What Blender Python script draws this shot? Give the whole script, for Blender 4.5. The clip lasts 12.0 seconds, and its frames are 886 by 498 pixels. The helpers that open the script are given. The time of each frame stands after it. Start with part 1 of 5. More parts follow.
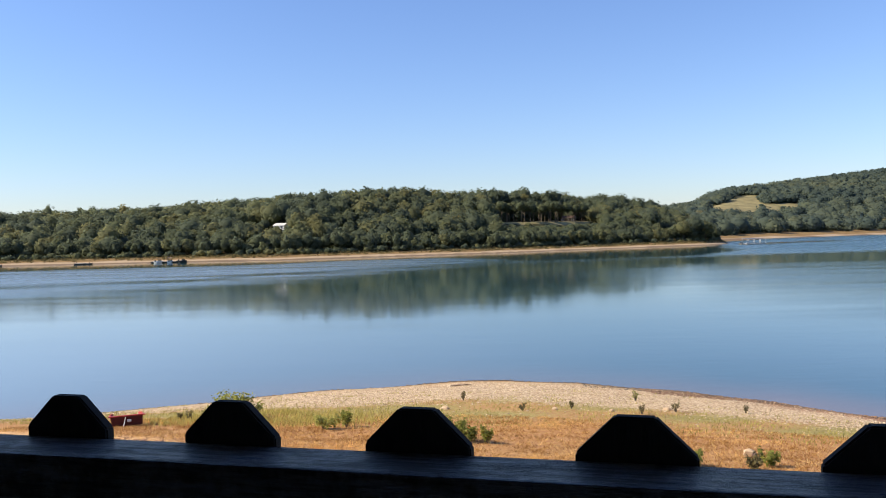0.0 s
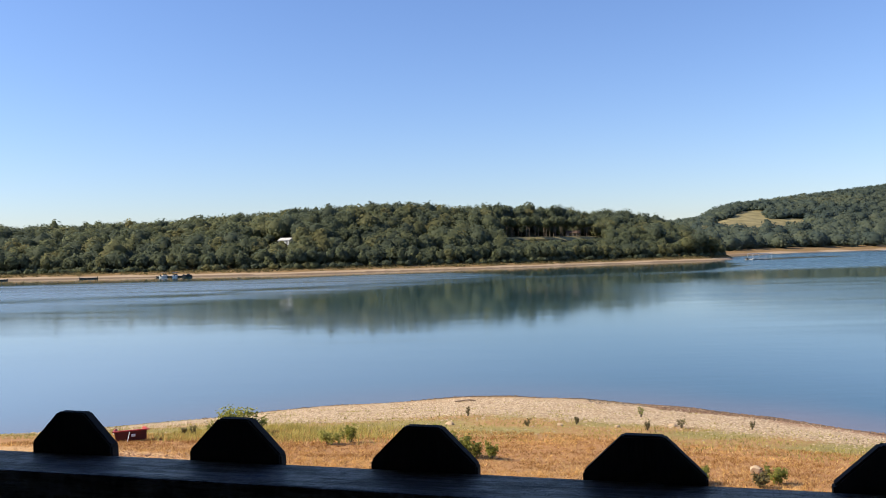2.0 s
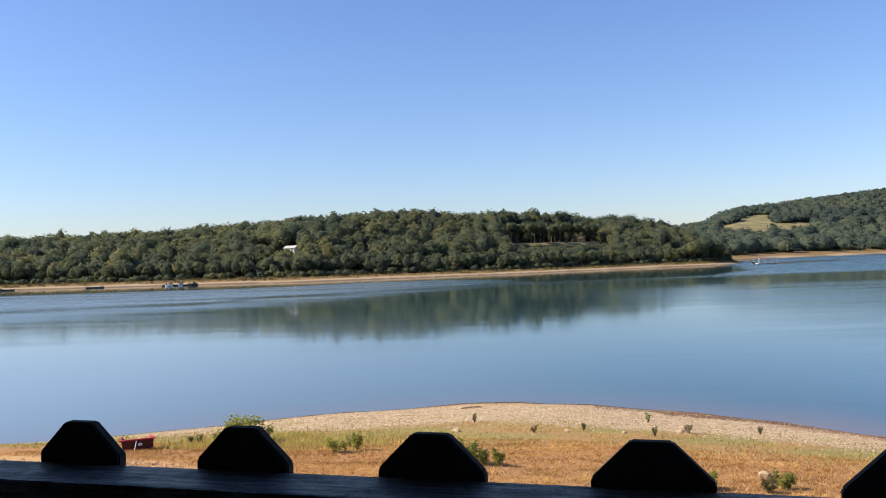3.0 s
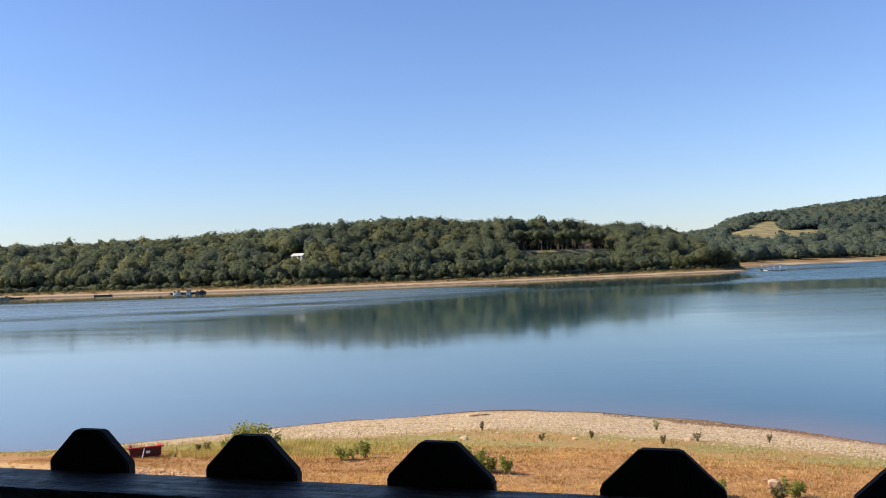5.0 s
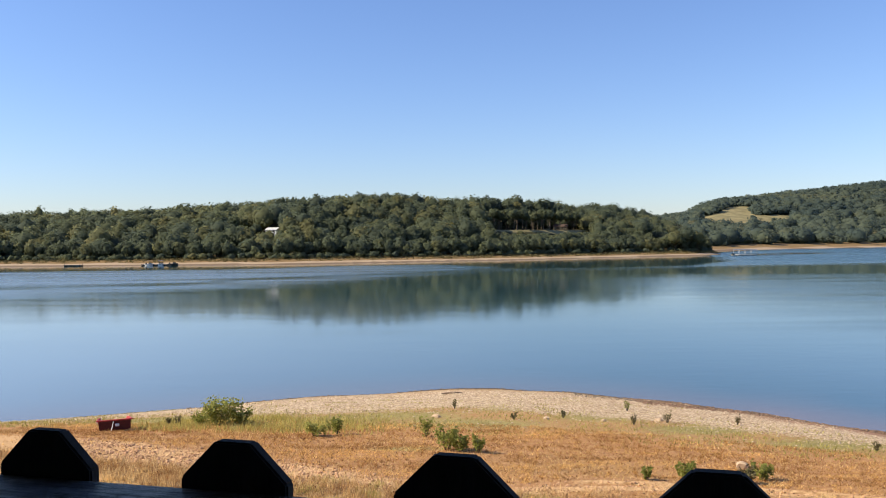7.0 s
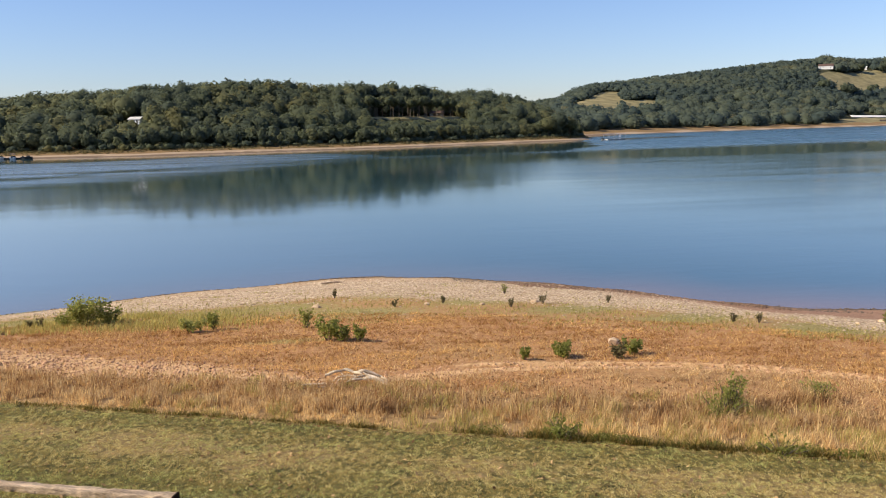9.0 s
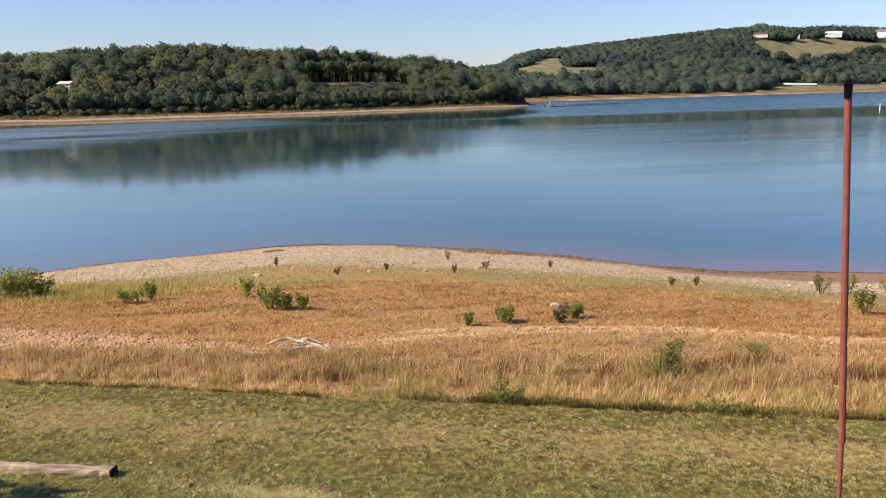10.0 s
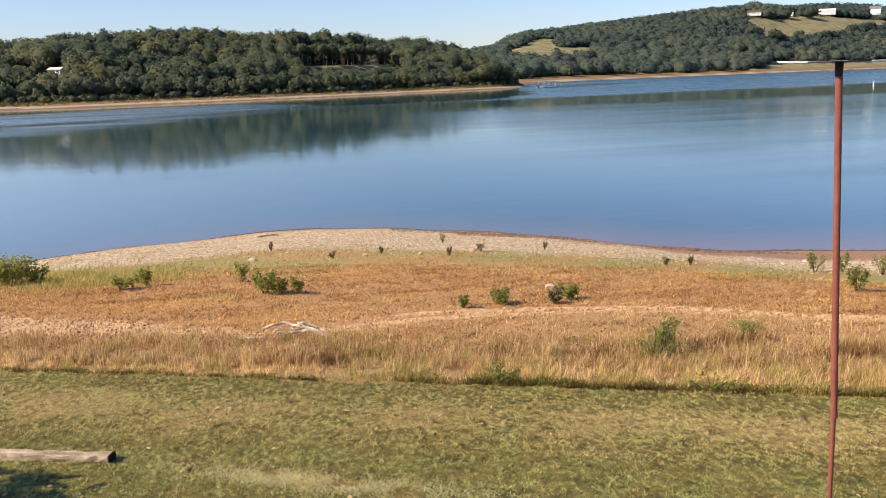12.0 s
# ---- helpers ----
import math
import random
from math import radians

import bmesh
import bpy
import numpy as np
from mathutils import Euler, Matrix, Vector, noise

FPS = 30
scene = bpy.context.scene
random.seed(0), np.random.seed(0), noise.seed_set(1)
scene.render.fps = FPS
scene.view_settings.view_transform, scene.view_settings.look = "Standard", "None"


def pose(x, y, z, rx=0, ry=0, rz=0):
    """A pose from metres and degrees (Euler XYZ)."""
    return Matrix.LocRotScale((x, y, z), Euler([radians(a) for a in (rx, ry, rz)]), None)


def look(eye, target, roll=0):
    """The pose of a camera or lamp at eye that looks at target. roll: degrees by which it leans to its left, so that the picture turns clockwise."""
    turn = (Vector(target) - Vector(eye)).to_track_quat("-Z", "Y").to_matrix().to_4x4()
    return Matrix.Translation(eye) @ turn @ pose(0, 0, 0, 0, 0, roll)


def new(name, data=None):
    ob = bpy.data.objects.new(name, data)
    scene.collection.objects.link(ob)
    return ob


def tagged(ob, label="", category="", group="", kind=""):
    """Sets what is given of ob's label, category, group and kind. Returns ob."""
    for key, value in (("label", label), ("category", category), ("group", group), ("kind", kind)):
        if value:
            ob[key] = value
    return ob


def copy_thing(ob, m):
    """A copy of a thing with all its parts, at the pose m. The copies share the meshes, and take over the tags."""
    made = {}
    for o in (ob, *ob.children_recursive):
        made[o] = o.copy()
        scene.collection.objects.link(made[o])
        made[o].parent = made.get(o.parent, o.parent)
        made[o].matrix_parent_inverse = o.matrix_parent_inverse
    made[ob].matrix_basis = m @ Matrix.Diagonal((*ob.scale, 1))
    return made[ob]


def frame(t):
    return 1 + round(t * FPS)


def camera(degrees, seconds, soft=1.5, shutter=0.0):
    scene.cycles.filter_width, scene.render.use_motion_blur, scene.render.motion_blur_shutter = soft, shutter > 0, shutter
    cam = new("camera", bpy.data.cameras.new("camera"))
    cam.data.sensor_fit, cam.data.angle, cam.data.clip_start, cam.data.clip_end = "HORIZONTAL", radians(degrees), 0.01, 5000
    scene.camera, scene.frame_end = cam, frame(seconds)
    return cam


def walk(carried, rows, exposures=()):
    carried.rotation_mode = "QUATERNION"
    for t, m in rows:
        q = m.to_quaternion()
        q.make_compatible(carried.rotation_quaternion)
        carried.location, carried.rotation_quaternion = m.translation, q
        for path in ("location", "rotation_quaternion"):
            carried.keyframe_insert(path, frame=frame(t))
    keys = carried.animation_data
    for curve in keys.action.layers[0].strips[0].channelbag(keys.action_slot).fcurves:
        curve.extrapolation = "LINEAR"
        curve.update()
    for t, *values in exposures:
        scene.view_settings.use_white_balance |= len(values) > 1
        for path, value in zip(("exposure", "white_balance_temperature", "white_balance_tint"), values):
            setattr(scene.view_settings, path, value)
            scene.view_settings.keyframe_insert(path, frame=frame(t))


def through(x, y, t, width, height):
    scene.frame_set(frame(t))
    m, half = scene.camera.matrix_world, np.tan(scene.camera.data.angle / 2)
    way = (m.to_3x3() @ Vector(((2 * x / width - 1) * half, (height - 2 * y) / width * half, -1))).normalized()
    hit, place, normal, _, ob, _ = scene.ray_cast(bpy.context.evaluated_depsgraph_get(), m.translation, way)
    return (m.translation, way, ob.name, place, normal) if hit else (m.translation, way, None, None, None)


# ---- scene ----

EYE = 9.5  # the first eye above the lake
cam = camera(56.4, 12.0, 0.95)
# seconds, x, y, z from the first eye, then yaw, pitch, lean in degrees
ROWS = [
    (0.0, -0.2672, 0.0837, 0.0282, -0.04, -1.01, 1.29),
    (0.5, -0.2673, 0.0850, 0.0270, -0.11, -0.72, 1.31),
    (1.0, -0.2676, 0.0858, 0.0278, 0.06, -0.39, 1.31),
    (1.5, -0.2681, 0.0867, 0.0293, 0.21, -0.15, 1.22),
    (2.0, -0.2696, 0.0867, 0.0306, 0.27, 0.03, 1.21),
    (2.5, -0.2702, 0.0860, 0.0308, 0.39, 0.26, 1.35),
    (3.0, -0.2701, 0.0859, 0.0315, 0.62, 0.50, 1.64),
    (3.2, -0.2702, 0.0859, 0.0316, 0.69, 0.58, 1.68),
    (5.0, -0.2715, 0.0851, 0.0322, 1.10, 1.03, 1.73),
    (5.5, -0.2708, 0.0883, 0.0320, 1.47, 0.95, 1.90),
    (6.0, -0.2795, 0.1023, 0.0274, 1.60, 0.85, 1.86),
    (6.5, -0.3040, 0.1540, 0.0405, 1.05, 0.89, 0.92),
    (6.7, -0.3174, 0.1887, 0.0414, 0.38, 0.49, 0.60),
    (8.3, -0.3376, 0.5618, 0.0343, -4.49, -5.72, 1.20),
    (8.5, -0.3362, 0.6432, 0.0283, -5.44, -6.33, 1.14),
    (9.0, -0.2850, 0.7950, -0.0080, -8.94, -8.41, 1.12),
    (9.5, -0.2800, 0.8680, -0.0440, -12.87, -10.65, 0.71),
    (10.0, -0.2620, 0.8950, -0.0410, -12.89, -10.76, 0.91),
    (10.5, -0.2550, 0.8910, -0.0410, -11.56, -11.71, 1.08),
    (11.0, -0.2460, 0.8910, -0.0390, -12.74, -12.66, 1.52),
    (11.5, -0.2480, 0.8850, -0.0400, -13.09, -12.35, 1.64),
    (12.0, -0.2520, 0.8750, -0.0380, -13.21, -11.97, 1.53),
]


def aim(yaw, pitch, lean):
    return pose(0, 0, 0, 0, 0, yaw) @ pose(0, 0, 0, pitch) @ pose(0, 0, 0, 0, lean) @ pose(0, 0, 0, 90)


walk(cam, [(t, Matrix.Translation((x, y, EYE + z)) @ aim(yaw, pitch, lean)) for t, x, y, z, yaw, pitch, lean in ROWS], [(0.0, 0.77, 6500, 10), (3.0, 0.68, 6500, 10), (5.0, 0.70, 6500, 10), (6.5, 0.71, 6500, 10), (8.5, 0.54, 6500, 11.5), (9.5, 0.51, 6500, 13), (10.5, 0.60, 6500, 13), (12.0, 0.70, 6500, 13)])

# ---- light ----
SUN_UP, SUN_FROM = 37.0, 265.0  # elevation, and bearing clockwise from +y
world = bpy.data.worlds.new("sky")
scene.world = world
world.use_nodes = True
wn, wl = world.node_tree.nodes, world.node_tree.links
sky = wn.new("ShaderNodeTexSky")
sky.sky_type, sky.sun_disc = "NISHITA", False
sky.sun_elevation, sky.sun_rotation = radians(SUN_UP), radians(SUN_FROM)
sky.altitude, sky.air_density, sky.dust_density, sky.ozone_density = 300, 1.25, 0.30, 3.0
wn["Background"].inputs["Strength"].default_value = 0.080
tint = wn.new("ShaderNodeMix")
tint.data_type, tint.blend_type = "RGBA", "MULTIPLY"
tint.inputs[0].default_value, tint.inputs[7].default_value = 1.0, (0.875, 0.972, 1.30, 1)
wl.new(sky.outputs[0], tint.inputs[6])
wl.new(tint.outputs[2], wn["Background"].inputs["Color"])
sun = new("sun", bpy.data.lights.new("sun", "SUN"))
sun.data.energy, sun.data.angle, sun.data.color = 5.0, radians(0.5), (1.0, 0.885, 0.675)
to_sun = Vector((math.sin(radians(SUN_FROM)) * math.cos(radians(SUN_UP)), math.cos(radians(SUN_FROM)) * math.cos(radians(SUN_UP)), math.sin(radians(SUN_UP))))
sun.matrix_world = look(to_sun * 100, (0, 0, 0))

rng = np.random.default_rng(5)


# ---- materials ----
class Mat:
    """A node material with short calls for the usual nodes."""

    def __init__(self, name, rough=0.8, metal=0.0, spec=0.3):
        self.m = bpy.data.materials.new(name)
        self.m.use_nodes = True
        self.n, self.l = self.m.node_tree.nodes, self.m.node_tree.links
        self.b = self.n["Principled BSDF"]
        self.b.inputs["Roughness"].default_value = rough
        self.b.inputs["Metallic"].default_value = metal
        self.b.inputs["Specular IOR Level"].default_value = spec
        self.co = self.n.new("ShaderNodeTexCoord").outputs["Object"]

    def put(self, socket, value):
        if hasattr(value, "is_linked"):
            self.l.new(value, socket)
        else:
            socket.default_value = value

    def scaled(self, sx, sy, sz):
        k = self.n.new("ShaderNodeMapping")
        k.inputs["Scale"].default_value = (sx, sy, sz)
        self.l.new(self.co, k.inputs["Vector"])
        return k.outputs[0]

    def noise(self, scale, detail=4.0, rough=0.6, co=None):
        k = self.n.new("ShaderNodeTexNoise")
        k.inputs["Scale"].default_value, k.inputs["Detail"].default_value, k.inputs["Roughness"].default_value = scale, detail, rough
        self.l.new(co or self.co, k.inputs["Vector"])
        return k.outputs["Fac"]

    def attr(self, name):
        k = self.n.new("ShaderNodeAttribute")
        k.attribute_name = name
        return k.outputs["Fac"]

    def island(self):
        return self.n.new("ShaderNodeNewGeometry").outputs["Random Per Island"]

    def rand(self):
        return self.n.new("ShaderNodeObjectInfo").outputs["Random"]

    def ramp(self, fac, *stops):
        k = self.n.new("ShaderNodeValToRGB")
        e = k.color_ramp.elements
        while len(e) < len(stops):
            e.new(0.5)
        for q, (p, c) in zip(e, stops):
            q.position, q.color = p, (*c, 1) if len(c) == 3 else c
        self.l.new(fac, k.inputs[0])
        return k.outputs[0]

    def mix(self, fac, a, b, kind="MIX"):
        k = self.n.new("ShaderNodeMix")
        k.data_type, k.blend_type = "RGBA", kind
        self.put(k.inputs[0], fac)
        self.put(k.inputs[6], (*a, 1) if isinstance(a, tuple) else a)
        self.put(k.inputs[7], (*b, 1) if isinstance(b, tuple) else b)
        return k.outputs[2]

    def math(self, op, a, b=0.0, clamp=False):
        k = self.n.new("ShaderNodeMath")
        k.operation, k.use_clamp = op, clamp
        self.put(k.inputs[0], a)
        self.put(k.inputs[1], b)
        return k.outputs[0]

    def bump(self, height, strength=0.4, dist=0.02):
        k = self.n.new("ShaderNodeBump")
        k.inputs["Strength"].default_value, k.inputs["Distance"].default_value = strength, dist
        self.l.new(height, k.inputs["Height"])
        self.l.new(k.outputs[0], self.b.inputs["Normal"])

    def thin(self, share):
        """Lets a share of the light through, as leaves and blades do."""
        t, k = self.n.new("ShaderNodeBsdfTranslucent"), self.n.new("ShaderNodeMixShader")
        k.inputs[0].default_value = share
        self.l.new(self.b.inputs["Base Color"].links[0].from_socket, t.inputs["Color"])
        self.l.new(self.b.outputs[0], k.inputs[1])
        self.l.new(t.outputs[0], k.inputs[2])
        self.l.new(k.outputs[0], self.n["Material Output"].inputs["Surface"])

    def colour(self, value):
        self.put(self.b.inputs["Base Color"], (*value, 1) if isinstance(value, tuple) else value)
        return self

    def grainy(self, dark, light, scale=6.0, bump=0.3, dist=0.01, co=None):
        big, fine = self.noise(scale * 0.25, 3, co=co), self.noise(scale * 3, 5, co=co)
        f = self.math("ADD", self.math("MULTIPLY", big, 0.5), self.math("MULTIPLY", fine, 0.5))
        self.colour(self.ramp(f, (0.32, dark), (0.68, light)))
        self.bump(fine, bump, dist)
        return self


def leaf_mat(name, dark, mid, light, through=0.25, small=0.5, speck=0.28):
    m = Mat(name, 0.7, 0, 0.1)
    f = m.math("ADD", m.math("MULTIPLY", m.attr("tone"), 1.0 - speck), m.math("MULTIPLY", m.island(), speck))
    m.colour(m.mix(m.math("MULTIPLY", m.noise(small, 3), 0.35), m.ramp(f, (0.1, dark), (0.5, mid), (0.95, light)), dark))
    m.thin(through)
    return m.m


# haze put into both leaf colours: lifted darks, low contrast, bluish on the hillside
M_WOODS = leaf_mat("hazed_woodland_leaves", (0.112, 0.136, 0.094), (0.152, 0.172, 0.094), (0.250, 0.228, 0.096), 0.60, 0.3, 0.07)
M_FARWOODS = leaf_mat("hazed_hillside_leaves", (0.090, 0.120, 0.102), (0.160, 0.184, 0.122), (0.270, 0.232, 0.118), 0.55, 0.05, 0.06)
M_BUSH = leaf_mat("bush_leaves", (0.165, 0.178, 0.040), (0.310, 0.315, 0.078), (0.480, 0.445, 0.140), 0.58, small=4)
M_DRYBUSH = leaf_mat("dry_bush_leaves", (0.105, 0.092, 0.042), (0.180, 0.150, 0.066), (0.290, 0.230, 0.105), 0.4, small=4)
M_BARK = Mat("bark", 0.9).grainy((0.06, 0.045, 0.032), (0.17, 0.135, 0.10), 4).m
M_RAIL = Mat("stained_rail_with_sheen", 0.42, 0, 0.5)
grain_co = M_RAIL.scaled(1.2, 16, 16)
rail_f = M_RAIL.math("ADD", M_RAIL.math("MULTIPLY", M_RAIL.noise(3.0, 8, 0.75, grain_co), 0.55), M_RAIL.math("MULTIPLY", M_RAIL.noise(11.0, 6, 0.7), 0.45))
# dark stain; the ramp's pale blue end paints sky highlights along the grain
M_RAIL.colour(M_RAIL.ramp(rail_f, (0.45, (0.016, 0.020, 0.030)), (0.585, (0.190, 0.225, 0.310))))
M_RAIL.put(M_RAIL.b.inputs["Roughness"], M_RAIL.math("SUBTRACT", 1.15, M_RAIL.math("MULTIPLY", rail_f, 1.5), True))
M_RAIL.bump(rail_f, 1.0, 0.08)
M_RAIL = M_RAIL.m
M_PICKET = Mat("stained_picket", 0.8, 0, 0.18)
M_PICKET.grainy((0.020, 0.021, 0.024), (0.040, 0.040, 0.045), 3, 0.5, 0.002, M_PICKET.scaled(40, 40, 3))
M_PICKET = M_PICKET.m
M_DECK = Mat("deck_boards", 0.7).grainy((0.05, 0.045, 0.04), (0.12, 0.10, 0.085), 5).m
M_WALL = Mat("house_siding", 0.7).grainy((0.10, 0.085, 0.07), (0.16, 0.14, 0.12), 2).m
M_TIMBER = Mat("weathered_timber", 0.85)
M_TIMBER.grainy((0.045, 0.026, 0.016), (0.86, 0.64, 0.42), 3, 1.0, 0.02, M_TIMBER.scaled(2, 18, 18))
M_TIMBER = M_TIMBER.m
M_ENDGRAIN = Mat("dark_end_grain", 0.95, 0, 0.05).grainy((0.010, 0.007, 0.006), (0.035, 0.022, 0.016), 20).m
M_DRIFT = Mat("bleached_driftwood", 0.85).grainy((0.20, 0.14, 0.09), (0.82, 0.69, 0.50), 14, 1.0, 0.015).m
M_ROCK = Mat("pale_rock", 0.85).grainy((0.36, 0.24, 0.14), (0.62, 0.46, 0.30), 4, 0.3).m
M_RUST = Mat("rusty_red_pipe", 0.6, 0.0, 0.4).grainy((0.17, 0.05, 0.035), (0.30, 0.095, 0.068), 6, 0.3, 0.002).m
M_RUSTDARK = Mat("dark_rusted_plate", 0.7, 0.0, 0.3).grainy((0.02, 0.016, 0.016), (0.06, 0.045, 0.04), 9).m
M_RED = Mat("faded_red_hull", 0.5, 0, 0.4).grainy((0.30, 0.022, 0.016), (0.46, 0.05, 0.035), 4, 0.2).m
M_REDDARK = Mat("dark_red_panel", 0.6, 0, 0.3).grainy((0.05, 0.006, 0.005), (0.11, 0.014, 0.010), 4, 0.2).m
M_WHITE = Mat("white_paint", 0.6, 0, 0.4).grainy((0.62, 0.61, 0.58), (0.82, 0.81, 0.78), 2, 0.1).m
M_PALEROOF = Mat("pale_grey_roof", 0.8).grainy((0.38, 0.37, 0.36), (0.58, 0.57, 0.56), 1.5).m
M_GREYROOF = Mat("grey_shingle", 0.85).grainy((0.10, 0.10, 0.10), (0.22, 0.21, 0.20), 1.5).m
M_BROWNROOF = Mat("brown_shingle", 0.85).grainy((0.07, 0.045, 0.035), (0.14, 0.09, 0.07), 1.5).m
M_GLASSDARK = Mat("window_glass", 0.08, 0, 0.6).colour((0.02, 0.025, 0.03)).m
M_DOCK = Mat("grey_dock_boards", 0.8).grainy((0.14, 0.13, 0.12), (0.34, 0.32, 0.29), 1.5).m
M_DARK = Mat("dark_metal", 0.5, 0.4, 0.4).grainy((0.02, 0.02, 0.022), (0.06, 0.06, 0.06), 2).m
M_BLUE = Mat("blue_tarp", 0.6).grainy((0.05, 0.10, 0.22), (0.10, 0.18, 0.32), 2).m
M_ROAD = Mat("pale_gravel", 0.9).grainy((0.58, 0.55, 0.50), (0.80, 0.77, 0.71), 0.6).m


def straw_mat(name, dark, light, through=0.35, middle=None):
    m = Mat(name, 0.7, 0, 0.2)
    f = m.math("ADD", m.math("MULTIPLY", m.attr("tone"), 0.6), m.math("MULTIPLY", m.island(), 0.4))
    m.colour(m.ramp(f, (0.1, dark), (0.5, middle), (0.95, light)) if middle else m.ramp(f, (0.1, dark), (0.9, light)))
    if through:
        m.thin(through)
    return m.m


M_STRAW = straw_mat("dry_straw", (0.29, 0.130, 0.042), (1.0, 0.745, 0.36), 0.45)
M_ORANGE = straw_mat("russet_grass", (0.21, 0.080, 0.020), (0.94, 0.60, 0.22), 0.4)
M_LAWN = straw_mat("lawn_blades", (0.070, 0.076, 0.017), (0.98, 0.86, 0.41), 0.45, (0.41, 0.272, 0.072))
M_WORN = straw_mat("worn_lawn_blades", (0.33, 0.29, 0.11), (0.92, 0.85, 0.50), 0.4)
M_LUSH = straw_mat("lush_blades", (0.095, 0.124, 0.026), (0.66, 0.65, 0.23), 0.4)
M_GREENGRASS = straw_mat("green_blades", (0.185, 0.165, 0.036), (0.60, 0.495, 0.155))
M_LEAF = straw_mat("fallen_leaf", (0.13, 0.058, 0.024), (0.72, 0.48, 0.24))
M_STONE = straw_mat("shore_stone", (0.27, 0.19, 0.12), (0.64, 0.49, 0.33), 0)
M_RUBBLE = straw_mat("tan_rubble", (0.17, 0.08, 0.04), (0.70, 0.43, 0.245), 0)
M_WEED = straw_mat("pinkish_weed_stems", (0.28, 0.140, 0.052), (0.98, 0.72, 0.36), 0.45)
M_RIM = straw_mat("brown_shore_stone", (0.075, 0.042, 0.026), (0.30, 0.18, 0.11), 0)
M_STALK = straw_mat("dead_stalks", (0.095, 0.042, 0.020), (0.50, 0.28, 0.11), 0.25)
M_STONEDARK = straw_mat("wet_stone", (0.05, 0.04, 0.03), (0.16, 0.12, 0.09), 0)

# the ground: one sheet, its covers blended by weights
g = Mat("ground_cover", 0.92, 0, 0.15)
gn_big, gn_mid, gn_fine = g.noise(0.5, 4), g.noise(4, 5), g.noise(30, 5)
grain = g.math("ADD", g.math("MULTIPLY", gn_fine, 0.55), g.math("MULTIPLY", gn_mid, 0.45))


def cover(dark, light):
    return g.ramp(grain, (0.39, dark), (0.62, light))


cell = g.n.new("ShaderNodeTexVoronoi")
cell.inputs["Scale"].default_value = 9.0
g.l.new(g.co, cell.inputs["Vector"])
shade = g.n.new("ShaderNodeSeparateColor")
g.l.new(cell.outputs["Color"], shade.inputs[0])
rim = g.math("MULTIPLY", cell.outputs["Distance"], 1.3, True)
cobbles = g.mix(g.math("POWER", rim, 4.0), g.ramp(shade.outputs[0], (0.0, (0.40, 0.26, 0.145)), (0.6, (0.67, 0.515, 0.335)), (1.0, (0.80, 0.66, 0.47))), (0.22, 0.14, 0.075))
base = cover((0.30, 0.165, 0.065), (0.54, 0.325, 0.145))
# the lawn's cover is extra dark: shade between blades put into its colour
for key, dark, light in (
    ("lawn", (0.042, 0.042, 0.012), (0.24, 0.195, 0.062)),
    ("drylawn", (0.15, 0.105, 0.040), (0.36, 0.260, 0.115)),
    ("straw", (0.20, 0.115, 0.045), (0.46, 0.30, 0.135)),
    ("russet", (0.31, 0.140, 0.050), (0.56, 0.33, 0.15)),
    ("bare", (0.44, 0.255, 0.110), (0.78, 0.51, 0.26)),
    ("green", (0.19, 0.16, 0.045), (0.44, 0.35, 0.14)),
    ("pebble", (0.34, 0.24, 0.15), (0.70, 0.54, 0.37)),
    ("mud", (0.24, 0.130, 0.078), (0.42, 0.26, 0.165)),
    ("wet", (0.05, 0.035, 0.025), (0.13, 0.09, 0.06)),
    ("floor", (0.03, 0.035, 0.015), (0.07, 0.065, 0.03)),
    ("meadow", (0.17, 0.150, 0.075), (0.30, 0.255, 0.130)),
    ("sand", (0.30, 0.215, 0.14), (0.51, 0.40, 0.28)),
    ("shoremud", (0.13, 0.09, 0.06), (0.24, 0.17, 0.11)),
    ("scrub", (0.15, 0.095, 0.042), (0.32, 0.21, 0.095)),
):
    w = g.math("ADD", g.attr(key), g.math("MULTIPLY", g.math("SUBTRACT", gn_mid, 0.5), 0.9))
    w = g.math("MULTIPLY", g.math("SUBTRACT", w, 0.38), 4.0, True)
    base = g.mix(w, base, cobbles if key == "pebble" else g.ramp(g.noise(0.07, 6, 0.7), (0.38, dark), (0.62, light)) if key == "meadow" else cover(dark, light))
g.colour(g.mix(g.math("MULTIPLY", gn_big, 0.45), base, (0.62, 0.56, 0.50), "MULTIPLY"))
g.bump(g.math("ADD", grain, g.math("MULTIPLY", rim, -0.5)), 0.6, 0.06)
M_GROUND = g.m

# the lake: a still mirror with long low ripples, rougher in wind lanes
q = Mat("lake_water", 0.03, 0, 0.5)
q.b.inputs["IOR"].default_value = 1.36
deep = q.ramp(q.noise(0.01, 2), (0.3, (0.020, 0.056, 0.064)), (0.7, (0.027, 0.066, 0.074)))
# pale blue mixed into the base colour imitates brighter sky on the water
deep = q.mix(q.attr("sky_sheen"), deep, (0.150, 0.195, 0.225))
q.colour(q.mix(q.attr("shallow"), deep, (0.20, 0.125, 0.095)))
patchy = q.noise(1.0, 5, 0.6, q.scaled(0.012, 0.09, 1))
lanes = q.math("MULTIPLY", q.attr("wind"), q.math("SUBTRACT", q.math("MULTIPLY", patchy, 2.0), 0.15))
q.put(q.b.inputs["Roughness"], q.math("ADD", q.math("MULTIPLY", lanes, 0.26, True), q.math("MULTIPLY", patchy, 0.11)))
